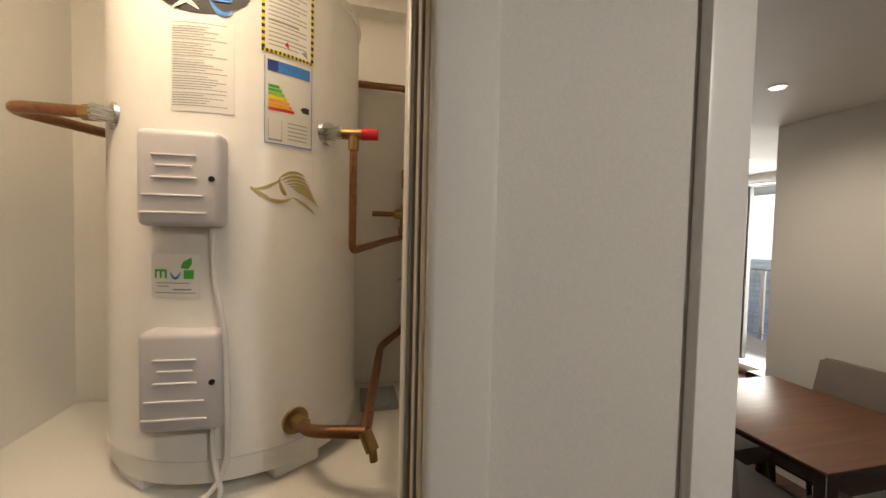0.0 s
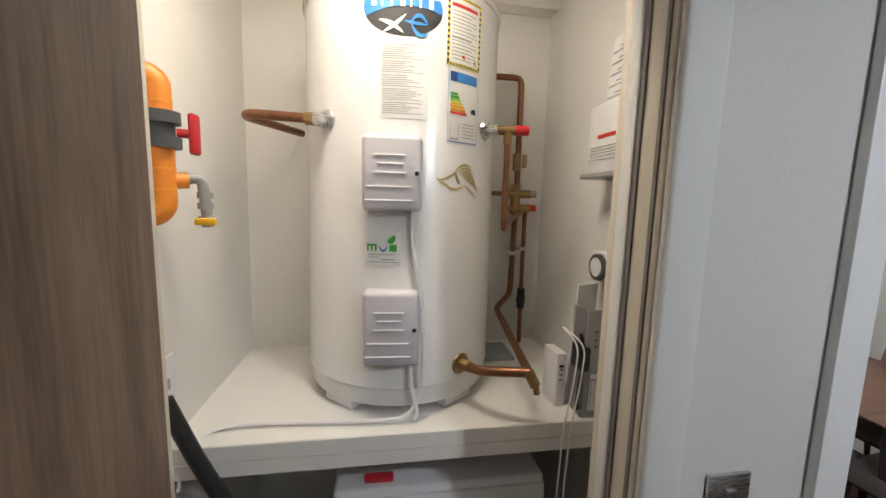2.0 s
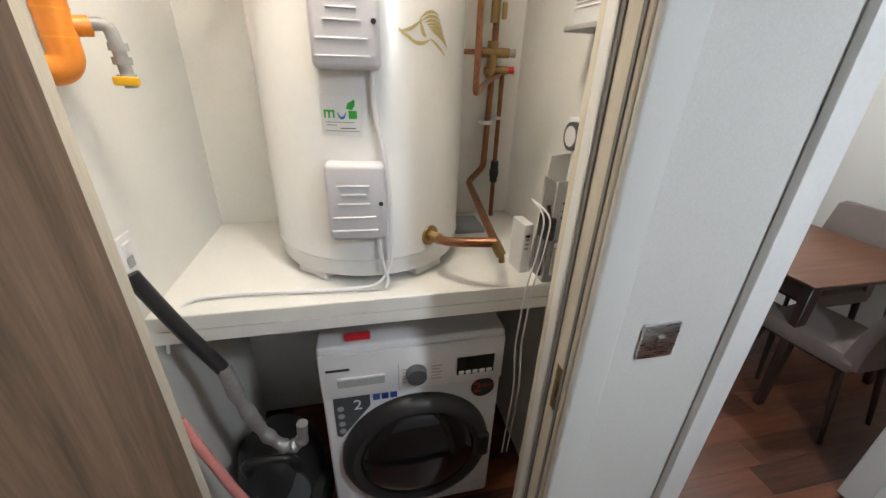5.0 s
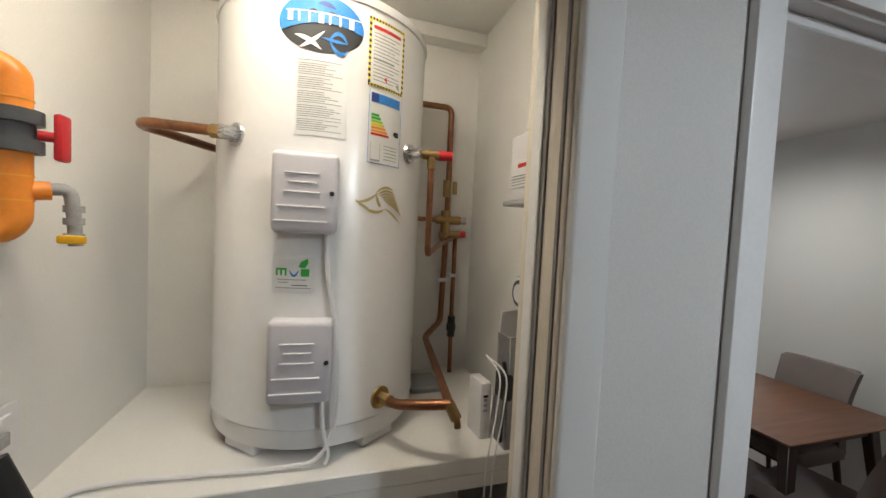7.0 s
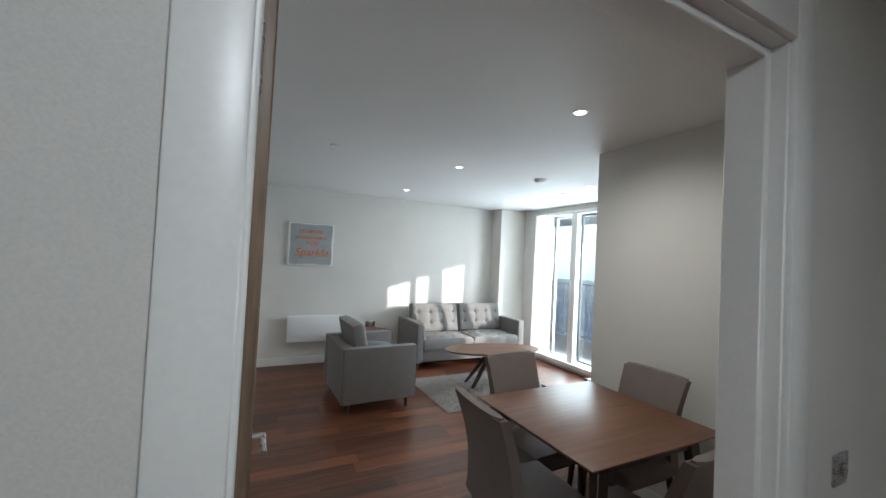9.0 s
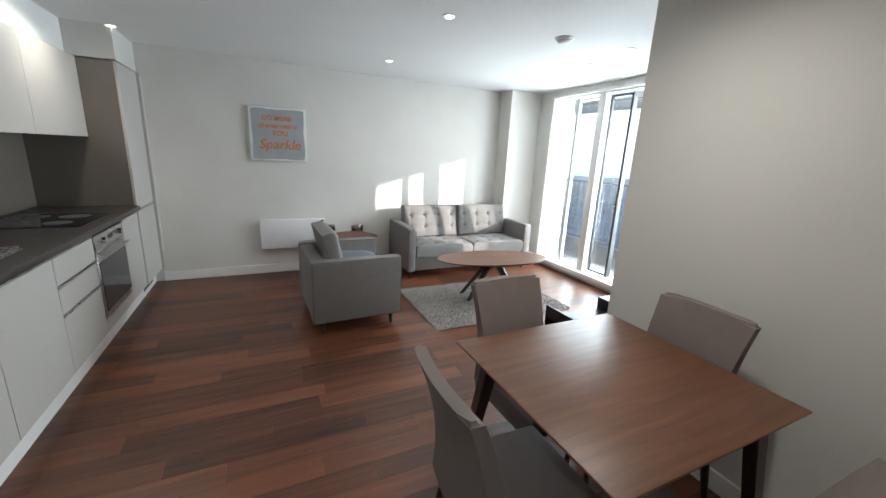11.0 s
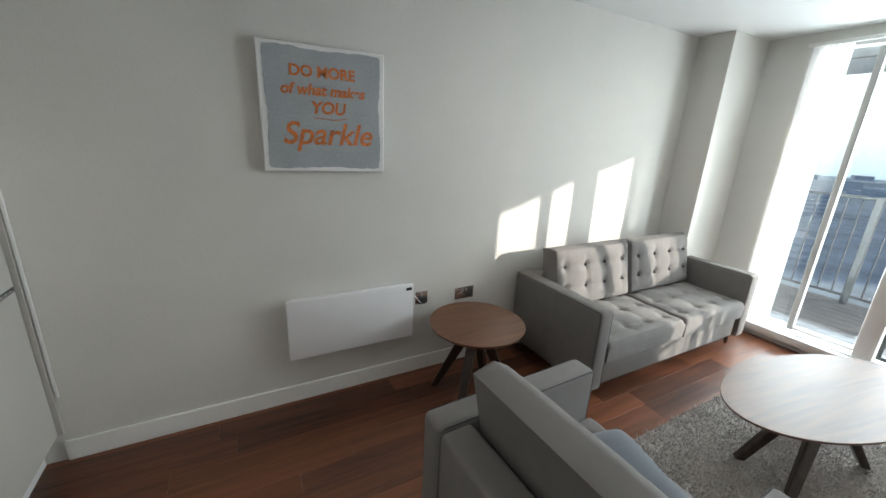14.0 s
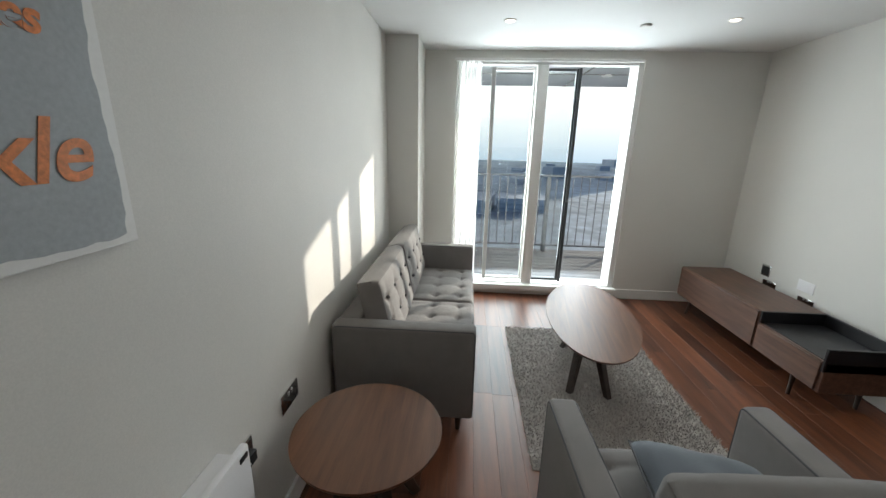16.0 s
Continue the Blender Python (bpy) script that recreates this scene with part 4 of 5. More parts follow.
SS = [("rocker", -0.008, 0.008, 0.01, 0.03, 0.004, STEEL), ("plug", -0.022, 0.022, -0.035, 0.005, 0.025, BLACKPL)]
plate("double_socket", "chrome double socket behind the side table", pose(2.40, PY, 0.515), 0.147, 0.086, CHROME, DS)
plate("single_socket", "chrome heater spur beside the panel heater", pose(2.075, PY, 0.53), 0.086, 0.086, CHROME, SS)
plate("double_socket", "chrome socket plate with black inserts above the media unit", pose(4.43, RY, 0.54, 0, 0, 180), 0.10, 0.10, CHROME, [("insert", -0.04, 0.04, -0.035, 0.035, 0.003, BLACKPL)])
plate("double_socket", "chrome double socket above the media unit", pose(4.36, RY, 0.435, 0, 0, 180), 0.147, 0.06, CHROME, DS[6:])
plate("blank_plate", "white blanking plate above the media unit", pose(4.02, RY, 0.54, 0, 0, 180), 0.147, 0.086, WHITEPL, [], "wall plate")
plate("double_socket", "chrome double socket above the media unit", pose(3.99, RY, 0.425, 0, 0, 180), 0.147, 0.06, CHROME, DS[6:])

# cupboard right side
cs = thing("fuse_box", "white consumer unit with paper notice on the cupboard wall", "fuse box", pose(CR, 1.222, 1.70))
part("body", cube(-0.085, 0, -0.17, 0.155, 0.015, 0.20, 0.006, 2), WHITEPL, cs)
part("rail", cube(-0.10, 0, -0.18, 0.165, 0, 0.014, 0.003, 1), PALEGREY, cs)
nt_ = part("notice", cube(-0.088, -0.0855, 0.0, 0.145, 0.05, 0.125), PAPER, cs, "white label with red heading")
part("red_heading", cube(-0.0895, -0.088, 0.02, 0.10, 0.105, 0.115), REDINK, nt_)
for i in range(4):
    part("print_line", cube(-0.0895, -0.088, 0.01, 0.135, 0.057 + 0.008 * i, 0.0595 + 0.008 * i), INK, nt_)
sp = part("instruction_sheet", cube(-0.07, -0.067, -0.06, 0.13, 0.205, 0.37, m=pose(0, 0, 0, 0, 4, 0)), PAPER, cs, "curled printed instruction sheet")
for i in range(15):
    part("print_line", cube(-0.0725, -0.0715, -0.05, 0.12 - 0.03 * (i % 3), 0.212 + 0.01 * i, 0.2145 + 0.01 * i, m=pose(0, 0, 0, 0, 4, 0)), INK, sp)
tm = thing("timer_switch", "white plug-in timer switch on the cupboard wall", "timer", pose(CR, 1.31, 1.45))
part("body", cube(-0.055, 0, -0.06, 0.06, -0.045, 0.045, 0.006, 2), WHITEPL, tm)
part("dial", bar((-0.066, 0.01, 0), (-0.055, 0.01, 0), 0.038, seg=28), GREYPL, tm, "grey timer dial")
part("dial_face", bar((-0.068, 0.01, 0), (-0.065, 0.01, 0), 0.027, seg=24), WHITEPL, tm)
gp = thing("metal_panel", "grey metal trunking panel standing in the cupboard", "metal panel", pose(0.540, 1.262, SZ) @ Matrix.Diagonal((0.76, 1, 0.77, 1)))
part("panel", box(cube(-0.042, 0.042, -0.006, 0.0, 0, 0.405, 0.002, 1), -0.042, -0.038, 0, 0.07, 0, 0.40), GALV, gp)
st = part("sticker", cube(-0.018, 0.03, -0.0085, -0.0065, 0.03, 0.17), PAPER, gp, "white wiring sticker")
for i in range(3):
    part("print_line", cube(-0.012 + 0.012 * i, -0.0105 + 0.012 * i, -0.0095, -0.0085, 0.045 + 0.01 * i, 0.145), INK, st)
part("print_line", cube(-0.016, 0.028, -0.0095, -0.0085, 0.145, 0.15), INK, st)
for z in (0.27, 0.295, 0.325):
    part("hole", bar((-0.005, -0.0075, z), (-0.005, -0.0055, z), 0.004, seg=10), BLACKPL, gp)
rt = thing("router", "small white broadband box standing on the shelf", "router", pose(0.475, 1.345, SZ, 0, 0, 4) @ Matrix.Scale(0.82, 4))
part("body", cube(-0.02, 0.02, -0.03, 0.07, 0.0, 0.20, 0.006, 2), WHITEPL, rt)
part("port", cube(-0.012, 0.006, -0.0325, -0.029, 0.15, 0.158), BLACKPL, rt)
for i in range(3):
    part("light", cube(-0.01, 0.004, -0.0325, -0.029, 0.10 + 0.018 * i, 0.108 + 0.018 * i), PALEGREY, rt)
lv = thing("leaflets", "folded white leaflets tucked behind the panel", "papers", pose(0.545, 1.34, SZ + 0.22) @ Matrix.Scale(0.8, 4))
part("leaflet", cube(-0.05, 0.055, 0, 0.004, -0.265, 0.185, 0.001, 1, m=pose(0, 0, 0, 3, 0, 20)), PAPER, lv)
part("leaflet", cube(-0.04, 0.06, 0.012, 0.016, -0.265, 0.165, 0.001, 1, m=pose(0, 0, 0, 4, 0, 28)), PAPER, lv)
cb = thing("cable_bundle", "loose white and black cables hanging over the shelf edge", "cables", pose(0.462, 1.255, SZ))
for i, (m_, dx) in enumerate(((WHITEPL, 0), (WHITEPL, 0.02), (BLACKPL, 0.03))):
    part("cable", pipe([(0.0, 0.05, 0.25), (0.02 + dx, -0.01, 0.22), (0.005 + dx, -0.02, 0.10), (-0.012 + dx, -0.018, 0.0), (-0.02 + dx, -0.015, -0.22), (0.0 + dx, -0.012, -0.40), (0.012 + dx, 0.03, -0.8)] if i < 2 else [(0.04, 0.02, 0.24), (0.045, 0.0, 0.18), (0.03, -0.005, 0.09), (0.04, 0.015, 0.02)], 0.0024 + 0.003 * (i == 2), 0.05, 7), m_, cb)
part("black_plug", cube(0.03, 0.058, -0.01, 0.05, 0.14, 0.21, 0.006, 2), BLACKPL, cb)

# washing machine
wm = thing("washing_machine", "white front-loading washing machine under the shelf", "washing machine", pose(0.126, 1.279, 0))
part("body", cube(-0.297, 0.297, 0, 0.55, 0.02, 0.85, 0.012, 3), WHITEPL, wm)
pl = part("control_panel", cube(-0.295, 0.295, -0.012, 0.002, 0.655, 0.83, 0.006, 2), WHITEPL, wm)
part("drawer_slot", cube(-0.245, -0.10, -0.0145, -0.011, 0.70, 0.735, 0.002, 1), PALEGREY, pl)
part("drawer_lip", cube(-0.245, -0.10, -0.016, -0.011, 0.73, 0.74, 0.002, 1), WHITEPL, pl)
part("panel_line", cube(-0.057, -0.055, -0.0135, -0.011, 0.66, 0.77), PALEGREY, pl)
part("knob", bar((0.0, -0.012, 0.725), (0.0, -0.038, 0.725), 0.034, 0.031, 32), GREYPL, pl, "dark grey programme knob")
part("display", cube(0.135, 0.262, -0.0145, -0.011, 0.69, 0.765, 0.002, 1), BLACKGLASS, pl, "black display")
for i in range(5):
    part("button", cube(0.141 + 0.024 * i, 0.159 + 0.024 * i, -0.0175, -0.0135, 0.694, 0.708, 0.0015, 1), WHITEPL, pl)
part("name_bar", cube(-0.275, -0.205, -0.0135, -0.0115, 0.768, 0.776), BLACKINK, pl)
for i in range(5):
    part("print_line", cube(-0.045, -0.012 - 0.004 * (i % 2), -0.0132, -0.0115, 0.69 + 0.013 * i, 0.6925 + 0.013 * i), INK, pl)
    part("print_line", cube(0.05, 0.085 - 0.006 * (i % 2), -0.0132, -0.0115, 0.69 + 0.013 * i, 0.6925 + 0.013 * i), INK, pl)
M = pose(0.005, 0, 0.362, 90, 0, 0)
dr = part("door", at(lathe([(0.262, -0.002), (0.262, 0.02), (0.245, 0.045), (0.225, 0.052), (0.20, 0.04)], seg=64), M), BLACKPL, wm, "large round black door")
part("door_glass", at(lathe([(0.205, 0.036), (0.19, 0.052), (0.13, 0.062), (0.02, 0.066)], seg=56), M), BLACKGLASS, dr)
part("handle", cube(0.21, 0.262, -0.058, -0.03, 0.32, 0.43, 0.012, 3), BLACKPL, dr)
part("filter_flap", cube(0.14, 0.26, -0.004, 0.001, 0.04, 0.10, 0.003, 1), WHITEPL, wm)
part("round_sticker", at(lathe([(0.042, 0.001), (0.042, 0.003)], seg=32), pose(0.235, 0, 0.61, 90, 0, 0)), BLACKINK, wm, "round black and red sticker")
words("2", 0.06, REDINK, wm, pose(0.215, -0.0035, 0.61, 90, 0, 0))
words("YEAR", 0.02, REDINK, wm, pose(0.25, -0.0035, 0.618, 90, 0, 0))
b = bmesh.new()
vs = [b.verts.new((x, -0.003, z)) for x, z in ((-0.265, 0.655), (-0.265, 0.48), (-0.25, 0.47), (-0.15, 0.60), (-0.15, 0.655))]
b.faces.new(vs)
f_ = part("feature_sticker", b, GREYPL, wm, "grey feature sticker")
words("2", 0.06, WHITEPL, wm, pose(-0.19, -0.0045, 0.61, 90, 0, 0))
for i in range(4):
    part("icon", bar((-0.245, -0.0045, 0.50 + 0.034 * i), (-0.245, -0.003, 0.50 + 0.034 * i), 0.011, seg=14), PALEGREY, wm)
for i in range(3):
    part("icon", cube(-0.14 + 0.028 * i, -0.118 + 0.028 * i, -0.0035, -0.001, 0.622, 0.645, m=None), NAVY, wm)
solid("red_tool", cube(-0.09, -0.01, 1.30, 1.325, 0.85, 0.868, 0.005, 2), REDPL, "small red tool lying on the washing machine", "tool")

# vacuum cleaner and tubes under the shelf
vc = thing("vacuum_cleaner", "black canister vacuum cleaner with grey hose", "vacuum cleaner", pose(-0.375, 1.42, 0))
part("body", at(lathe([(0.12, 0.03), (0.15, 0.06), (0.155, 0.2), (0.14, 0.30), (0.09, 0.37), (0.03, 0.39)], seg=32), pose(0, 0, 0)), BLACKPL, vc)
part("wheel", bar((0.13, -0.06, 0.09), (0.165, -0.07, 0.09), 0.085, seg=28), BLACKPL, vc)
part("carry_handle", pipe([(-0.08, -0.1, 0.30), (-0.08, -0.13, 0.40), (0.08, -0.13, 0.40), (0.08, -0.1, 0.30)], 0.015, 0.05), BLACKPL, vc)
part("ring", at(lathe([(0.07, 0.0), (0.09, 0.0), (0.09, 0.014), (0.07, 0.014)], seg=32), pose(0.03, -0.13, 0.22, 70, 0, 0)), GREYPL, vc)
part("tube", pipe([(-0.141, -0.22, 1.178), (-0.081, -0.22, 1.028), (-0.009, -0.22, 0.878)], 0.018, 0.05, 12), BLACKPL, vc, "black suction tube")
cor = rounded([(-0.012, -0.22, 0.895), (0.006, -0.22, 0.76), (0.05, -0.22, 0.62), (0.10, -0.22, 0.555), (0.145, -0.22, 0.575), (0.152, -0.22, 0.651)], 0.06, 14)
part("hose", sweep(cor, lambda t: 0.0185 + 0.0028 * math.sin(t * 420), 14), GALV, vc, "ribbed grey hose")
part("floor_tool", cube(-0.16, -0.12, -0.2, -0.17, 0.38, 0.66, 0.01, 2, m=pose(0, 0, 0, 0, -8, 0)), GREYPL, vc)
mp_ = thing("mop", "pink mop handle leaning in the cupboard", "mop", pose(-0.45, 1.09, 0))
part("handle", pipe([(-0.06, 0.08, 0.76), (0.03, 0.04, 0.52), (0.14, 0.02, 0.23), (0.19, 0.01, 0.05)], 0.013, 0.02), PINK, mp_)
part("head", cube(0.10, 0.28, -0.05, 0.06, 0.0, 0.09, 0.012, 2), GREYPL, mp_)

# ---- kitchen ----
FX = 0.25


def base_unit(y0, y1, fronts, label):
    t = thing("base_cabinet", label, "kitchen cabinet", pose(0, y0, 0), group="kitchen cabinets")
    w = y1 - y0
    part("carcass", cube(KX, FX - 0.022, 0.001, w - 0.001, 0.15, 0.875), CABDARK, t)
    part("plinth", cube(KX, 0.19, 0.0, w, 0, 0.148), GLOSS, t, "pale plinth")
    for z0, z1 in fronts:
        f = part("cabinet_front", cube(FX - 0.02, FX, 0.002, w - 0.002, z0, z1, 0.0015, 1), CABINET, t)
        part("handle_rail", cube(FX - 0.012, FX + 0.004, 0.002, w - 0.002, z1 + 0.004, z1 + 0.014, 0.002, 1), STEEL, f, "slim metal handle rail")
    return t


ALL = ((0.155, 0.85),)
base_unit(2.10, 2.60, ALL, "cashmere matt base cabinet with closed door")
base_unit(2.60, 3.10, ALL, "cashmere matt base cabinet with closed door")
base_unit(3.10, 3.68, ALL, "cashmere matt sink cabinet with closed door")
base_unit(3.68, 4.24, ((0.155, 0.50), (0.52, 0.67), (0.69, 0.85)), "cashmere matt drawer cabinet")
base_unit(4.86, 5.30, ALL, "cashmere matt base cabinet with closed door")
ovn = thing("oven", "built-in stainless steel oven with glass door", "oven", pose(0, 4.24, 0), group="")
part("carcass", cube(KX, FX - 0.022, 0.001, 0.619, 0.15, 0.875), CABDARK, ovn)
part("plinth", cube(KX, 0.19, 0.0, 0.62, 0, 0.148), GLOSS, ovn)
part("filler", cube(FX - 0.02, FX, 0.002, 0.618, 0.155, 0.245, 0.0015, 1), CABINET, ovn)
part("control_panel", cube(FX - 0.02, FX + 0.006, 0.01, 0.61, 0.745, 0.85, 0.003, 1), STEEL, ovn)
for y in (0.14, 0.48):
    part("knob", bar((FX + 0.006, y, 0.80), (FX + 0.032, y, 0.80), 0.022, 0.019, 24), CHROME, ovn)
part("clock", cube(FX + 0.004, FX + 0.008, 0.26, 0.36, 0.785, 0.815), BLACKGLASS, ovn)
od = part("oven_door", cube(FX - 0.02, FX + 0.006, 0.01, 0.61, 0.25, 0.74, 0.004, 1), STEEL, ovn)
part("oven_glass", cube(FX + 0.004, FX + 0.010, 0.03, 0.59, 0.30, 0.66, 0.002, 1), OVENGLASS, od)
part("handle", rod(rod(bar((FX + 0.042, 0.05, 0.70), (FX + 0.042, 0.57, 0.70), 0.009), (FX, 0.1, 0.70), (FX + 0.042, 0.1, 0.70), 0.006), (FX, 0.52, 0.70), (FX + 0.042, 0.52, 0.70), 0.006), STEEL, od)
tl = thing("tall_cabinet", "tall cashmere matt kitchen cabinet with closed doors", "kitchen cabinet", pose(0, 5.30, 0))
part("carcass", cube(KX, FX - 0.01, 0.004, PY - 5.30 - 0.02, 0.15, 2.13), TALLSIDE, tl, "brown-grey side panel")
part("plinth", cube(KX, 0.19, 0.0, PY - 5.30 - 0.002, 0, 0.148), GLOSS, tl)
for i in range(9):
    part("vent_slot", cube(0.188, 0.193, 0.10 + 0.04 * i, 0.125 + 0.04 * i, 0.05, 0.105), CABDARK, tl)
part("cabinet_door", cube(FX - 0.009, FX + 0.012, 0.0, PY - 5.30 - 0.022, 0.155, 0.865, 0.0015, 1), CABINET, tl)
part("cabinet_door", cube(FX - 0.009, FX + 0.012, 0.0, PY - 5.30 - 0.022, 0.885, 2.13, 0.0015, 1), CABINET, tl)
part("handle_rail", cube(FX - 0.006, FX + 0.014, 0.0, PY - 5.30 - 0.022, 0.869, 0.881, 0.002, 1), STEEL, tl)
part("filler", cube(FX - 0.009, FX + 0.03, PY - 5.30 - 0.02, PY - 5.30 - 0.002, 0.15, 2.13), CABINET, tl)
part("edge_trim", cube(FX + 0.034, FX + 0.046, PY - 5.30 - 0.012, PY - 5.30 - 0.002, 0.34, 2.10, 0.002, 1), GLOSS, tl, "white edge trim")
solid("worktop", cube(KX + 0.001, 0.285, 2.09, 5.298, 0.88, 0.92, 0.004, 2), WORKTOP, "dark brown kitchen worktop with hob and sink", "worktop")
sb = setting("splashback", cube(KX, KX + 0.012, 2.09, 4.76, 0.922, 1.518), SPLASH, "slate-look splashback panel", "splashback")
setting("splashback_panel", cube(KX, KX + 0.010, 4.764, 5.298, 0.922, 1.518), TALLSIDE, "brown-grey panel beside the tall cabinet", "splashback")
hb = thing("hob", "black glass induction hob set in the worktop", "hob", pose(-0.07, 4.55, 0.92))
part("glass", cube(-0.26, 0.26, -0.29, 0.29, 0.0005, 0.007, 0.002, 1), BLACKGLASS, hb)
for x, y, r in ((-0.12, -0.14, 0.09), (-0.12, 0.14, 0.075), (0.1, -0.14, 0.075), (0.1, 0.14, 0.09)):
    part("ring_mark", at(lathe([(r, 0), (r + 0.002, 0), (r + 0.002, 0.0006), (r, 0.0006)], seg=36), pose(x, y, 0.0072)), GREYPL, hb)
sk = thing("sink", "stainless steel sink with drainer and mixer tap", "sink", pose(-0.06, 3.25, 0.92))
part("rim", ring(-0.22, 0.22, -0.4, 0.4, 0.0005, 0.006, 0.025, 0.002), STEEL, sk)
part("bowl", cube(-0.19, 0.19, -0.37, -0.0, -0.005, 0.003, 0.001, 1), STEEL, sk)
part("drainer", cube(-0.19, 0.19, 0.005, 0.375, 0.0, 0.0045, 0.001, 1), STEEL, sk)
for i in range(7):
    part("ridge", cube(-0.17, 0.17, 0.05 + 0.045 * i, 0.06 + 0.045 * i, 0.003, 0.0075, 0.002, 1), STEEL, sk)
part("tap", pipe([(-0.17, 0.0, 0.006), (-0.17, 0.0, 0.27), (-0.10, 0.0, 0.31), (-0.03, 0.0, 0.26), (-0.03, 0.0, 0.21)], 0.012, 0.06, 12), CHROME, sk)
part("tap_base", bar((-0.17, 0, 0.003), (-0.17, 0, 0.05), 0.024, seg=20), CHROME, sk)
plate("double_socket", "chrome socket on the splashback", pose(KX + 0.012, 4.42, 1.12, 0, 0, 90), 0.147, 0.086, CHROME, DS)
for y0, y1 in ((2.10, 2.70), (2.70, 3.30), (3.30, 3.80), (3.80, 4.45), (4.45, 5.298)):
    t = thing("wall_cabinet", "cashmere matt kitchen wall cabinet with closed door", "kitchen cabinet", pose(0, y0, 1.52), group="wall cabinets")
    part("carcass", cube(KX, -0.022, 0.001, y1 - y0 - 0.001, 0, 0.615), TALLSIDE, t)
    part("cabinet_door", cube(-0.02, 0.0, 0.0015, y1 - y0 - 0.0015, -0.012, 0.61, 0.0015, 1), CABINET, t)
    part("under_light", bar((-0.2, (y1 - y0) / 2, -0.008), (-0.2, (y1 - y0) / 2, 0), 0.028, seg=20), LAMPON, t, "lit under-cabinet spotlight")

# ---- ceiling fittings ----


def downlight(x, y, lit=True):
    t = thing("downlight", "small white recessed ceiling downlight", "ceiling light", pose(x, y, H), group="ceiling downlights")
    part("trim", at(lathe([(0.030, -0.004), (0.042, -0.006), (0.044, -0.001), (0.030, 0.0)], seg=28), pose(0, 0, 0)), GLOSS, t)
    part("lens", bar((0, 0, -0.0075), (0, 0, -0.0045), 0.030, seg=24), LAMPON, t)


for x, y in ((0.2, 3.70), (0.22, 4.60), (0.26, 5.31), (2.44, 2.0), (2.51, 3.56), (2.55, 5.05), (4.07, 3.42), (4.10, 4.92)):
    downlight(x, y)
for nm, lab, x, y, r in (("smoke_alarm", "white domed smoke alarm on the ceiling", 0.69, 3.32, 0.055), ("ceiling_vent", "round white ceiling vent", 0.45, 4.39, 0.07), ("ceiling_vent", "round white ceiling vent", 3.45, 3.5, 0.07), ("sprinkler_cover", "flat white sprinkler cover on the ceiling", 1.36, 3.55, 0.04), ("sprinkler_cover", "flat white sprinkler cover on the ceiling", 4.2, 3.95, 0.04)):
    t = thing(nm, lab, nm.replace("_", " "), pose(x, y, H))
    part("base", at(lathe([(r, 0), (r, -0.008), (r * 0.92, -0.012)], seg=36), pose(0, 0, 0)), GLOSS, t)
    if nm != "sprinkler_cover":
        part("dome", at(lathe([(r * 0.8, -0.012), (r * 0.8, -0.02), (r * 0.6, -0.032), (r * 0.2, -0.036)], seg=36), pose(0, 0, 0)), WHITEPL, t)

# ---- living room ----


def arm_shape(d, h, t, slope=0.02):
    """A sofa arm: upright slab with soft edges."""
    return cube(-t / 2, t / 2, 0, d, 0, h, 0.022, 3)


def tapered_leg(p, q, r0, r1):
    return bar(p, q, r0, r1, 16)


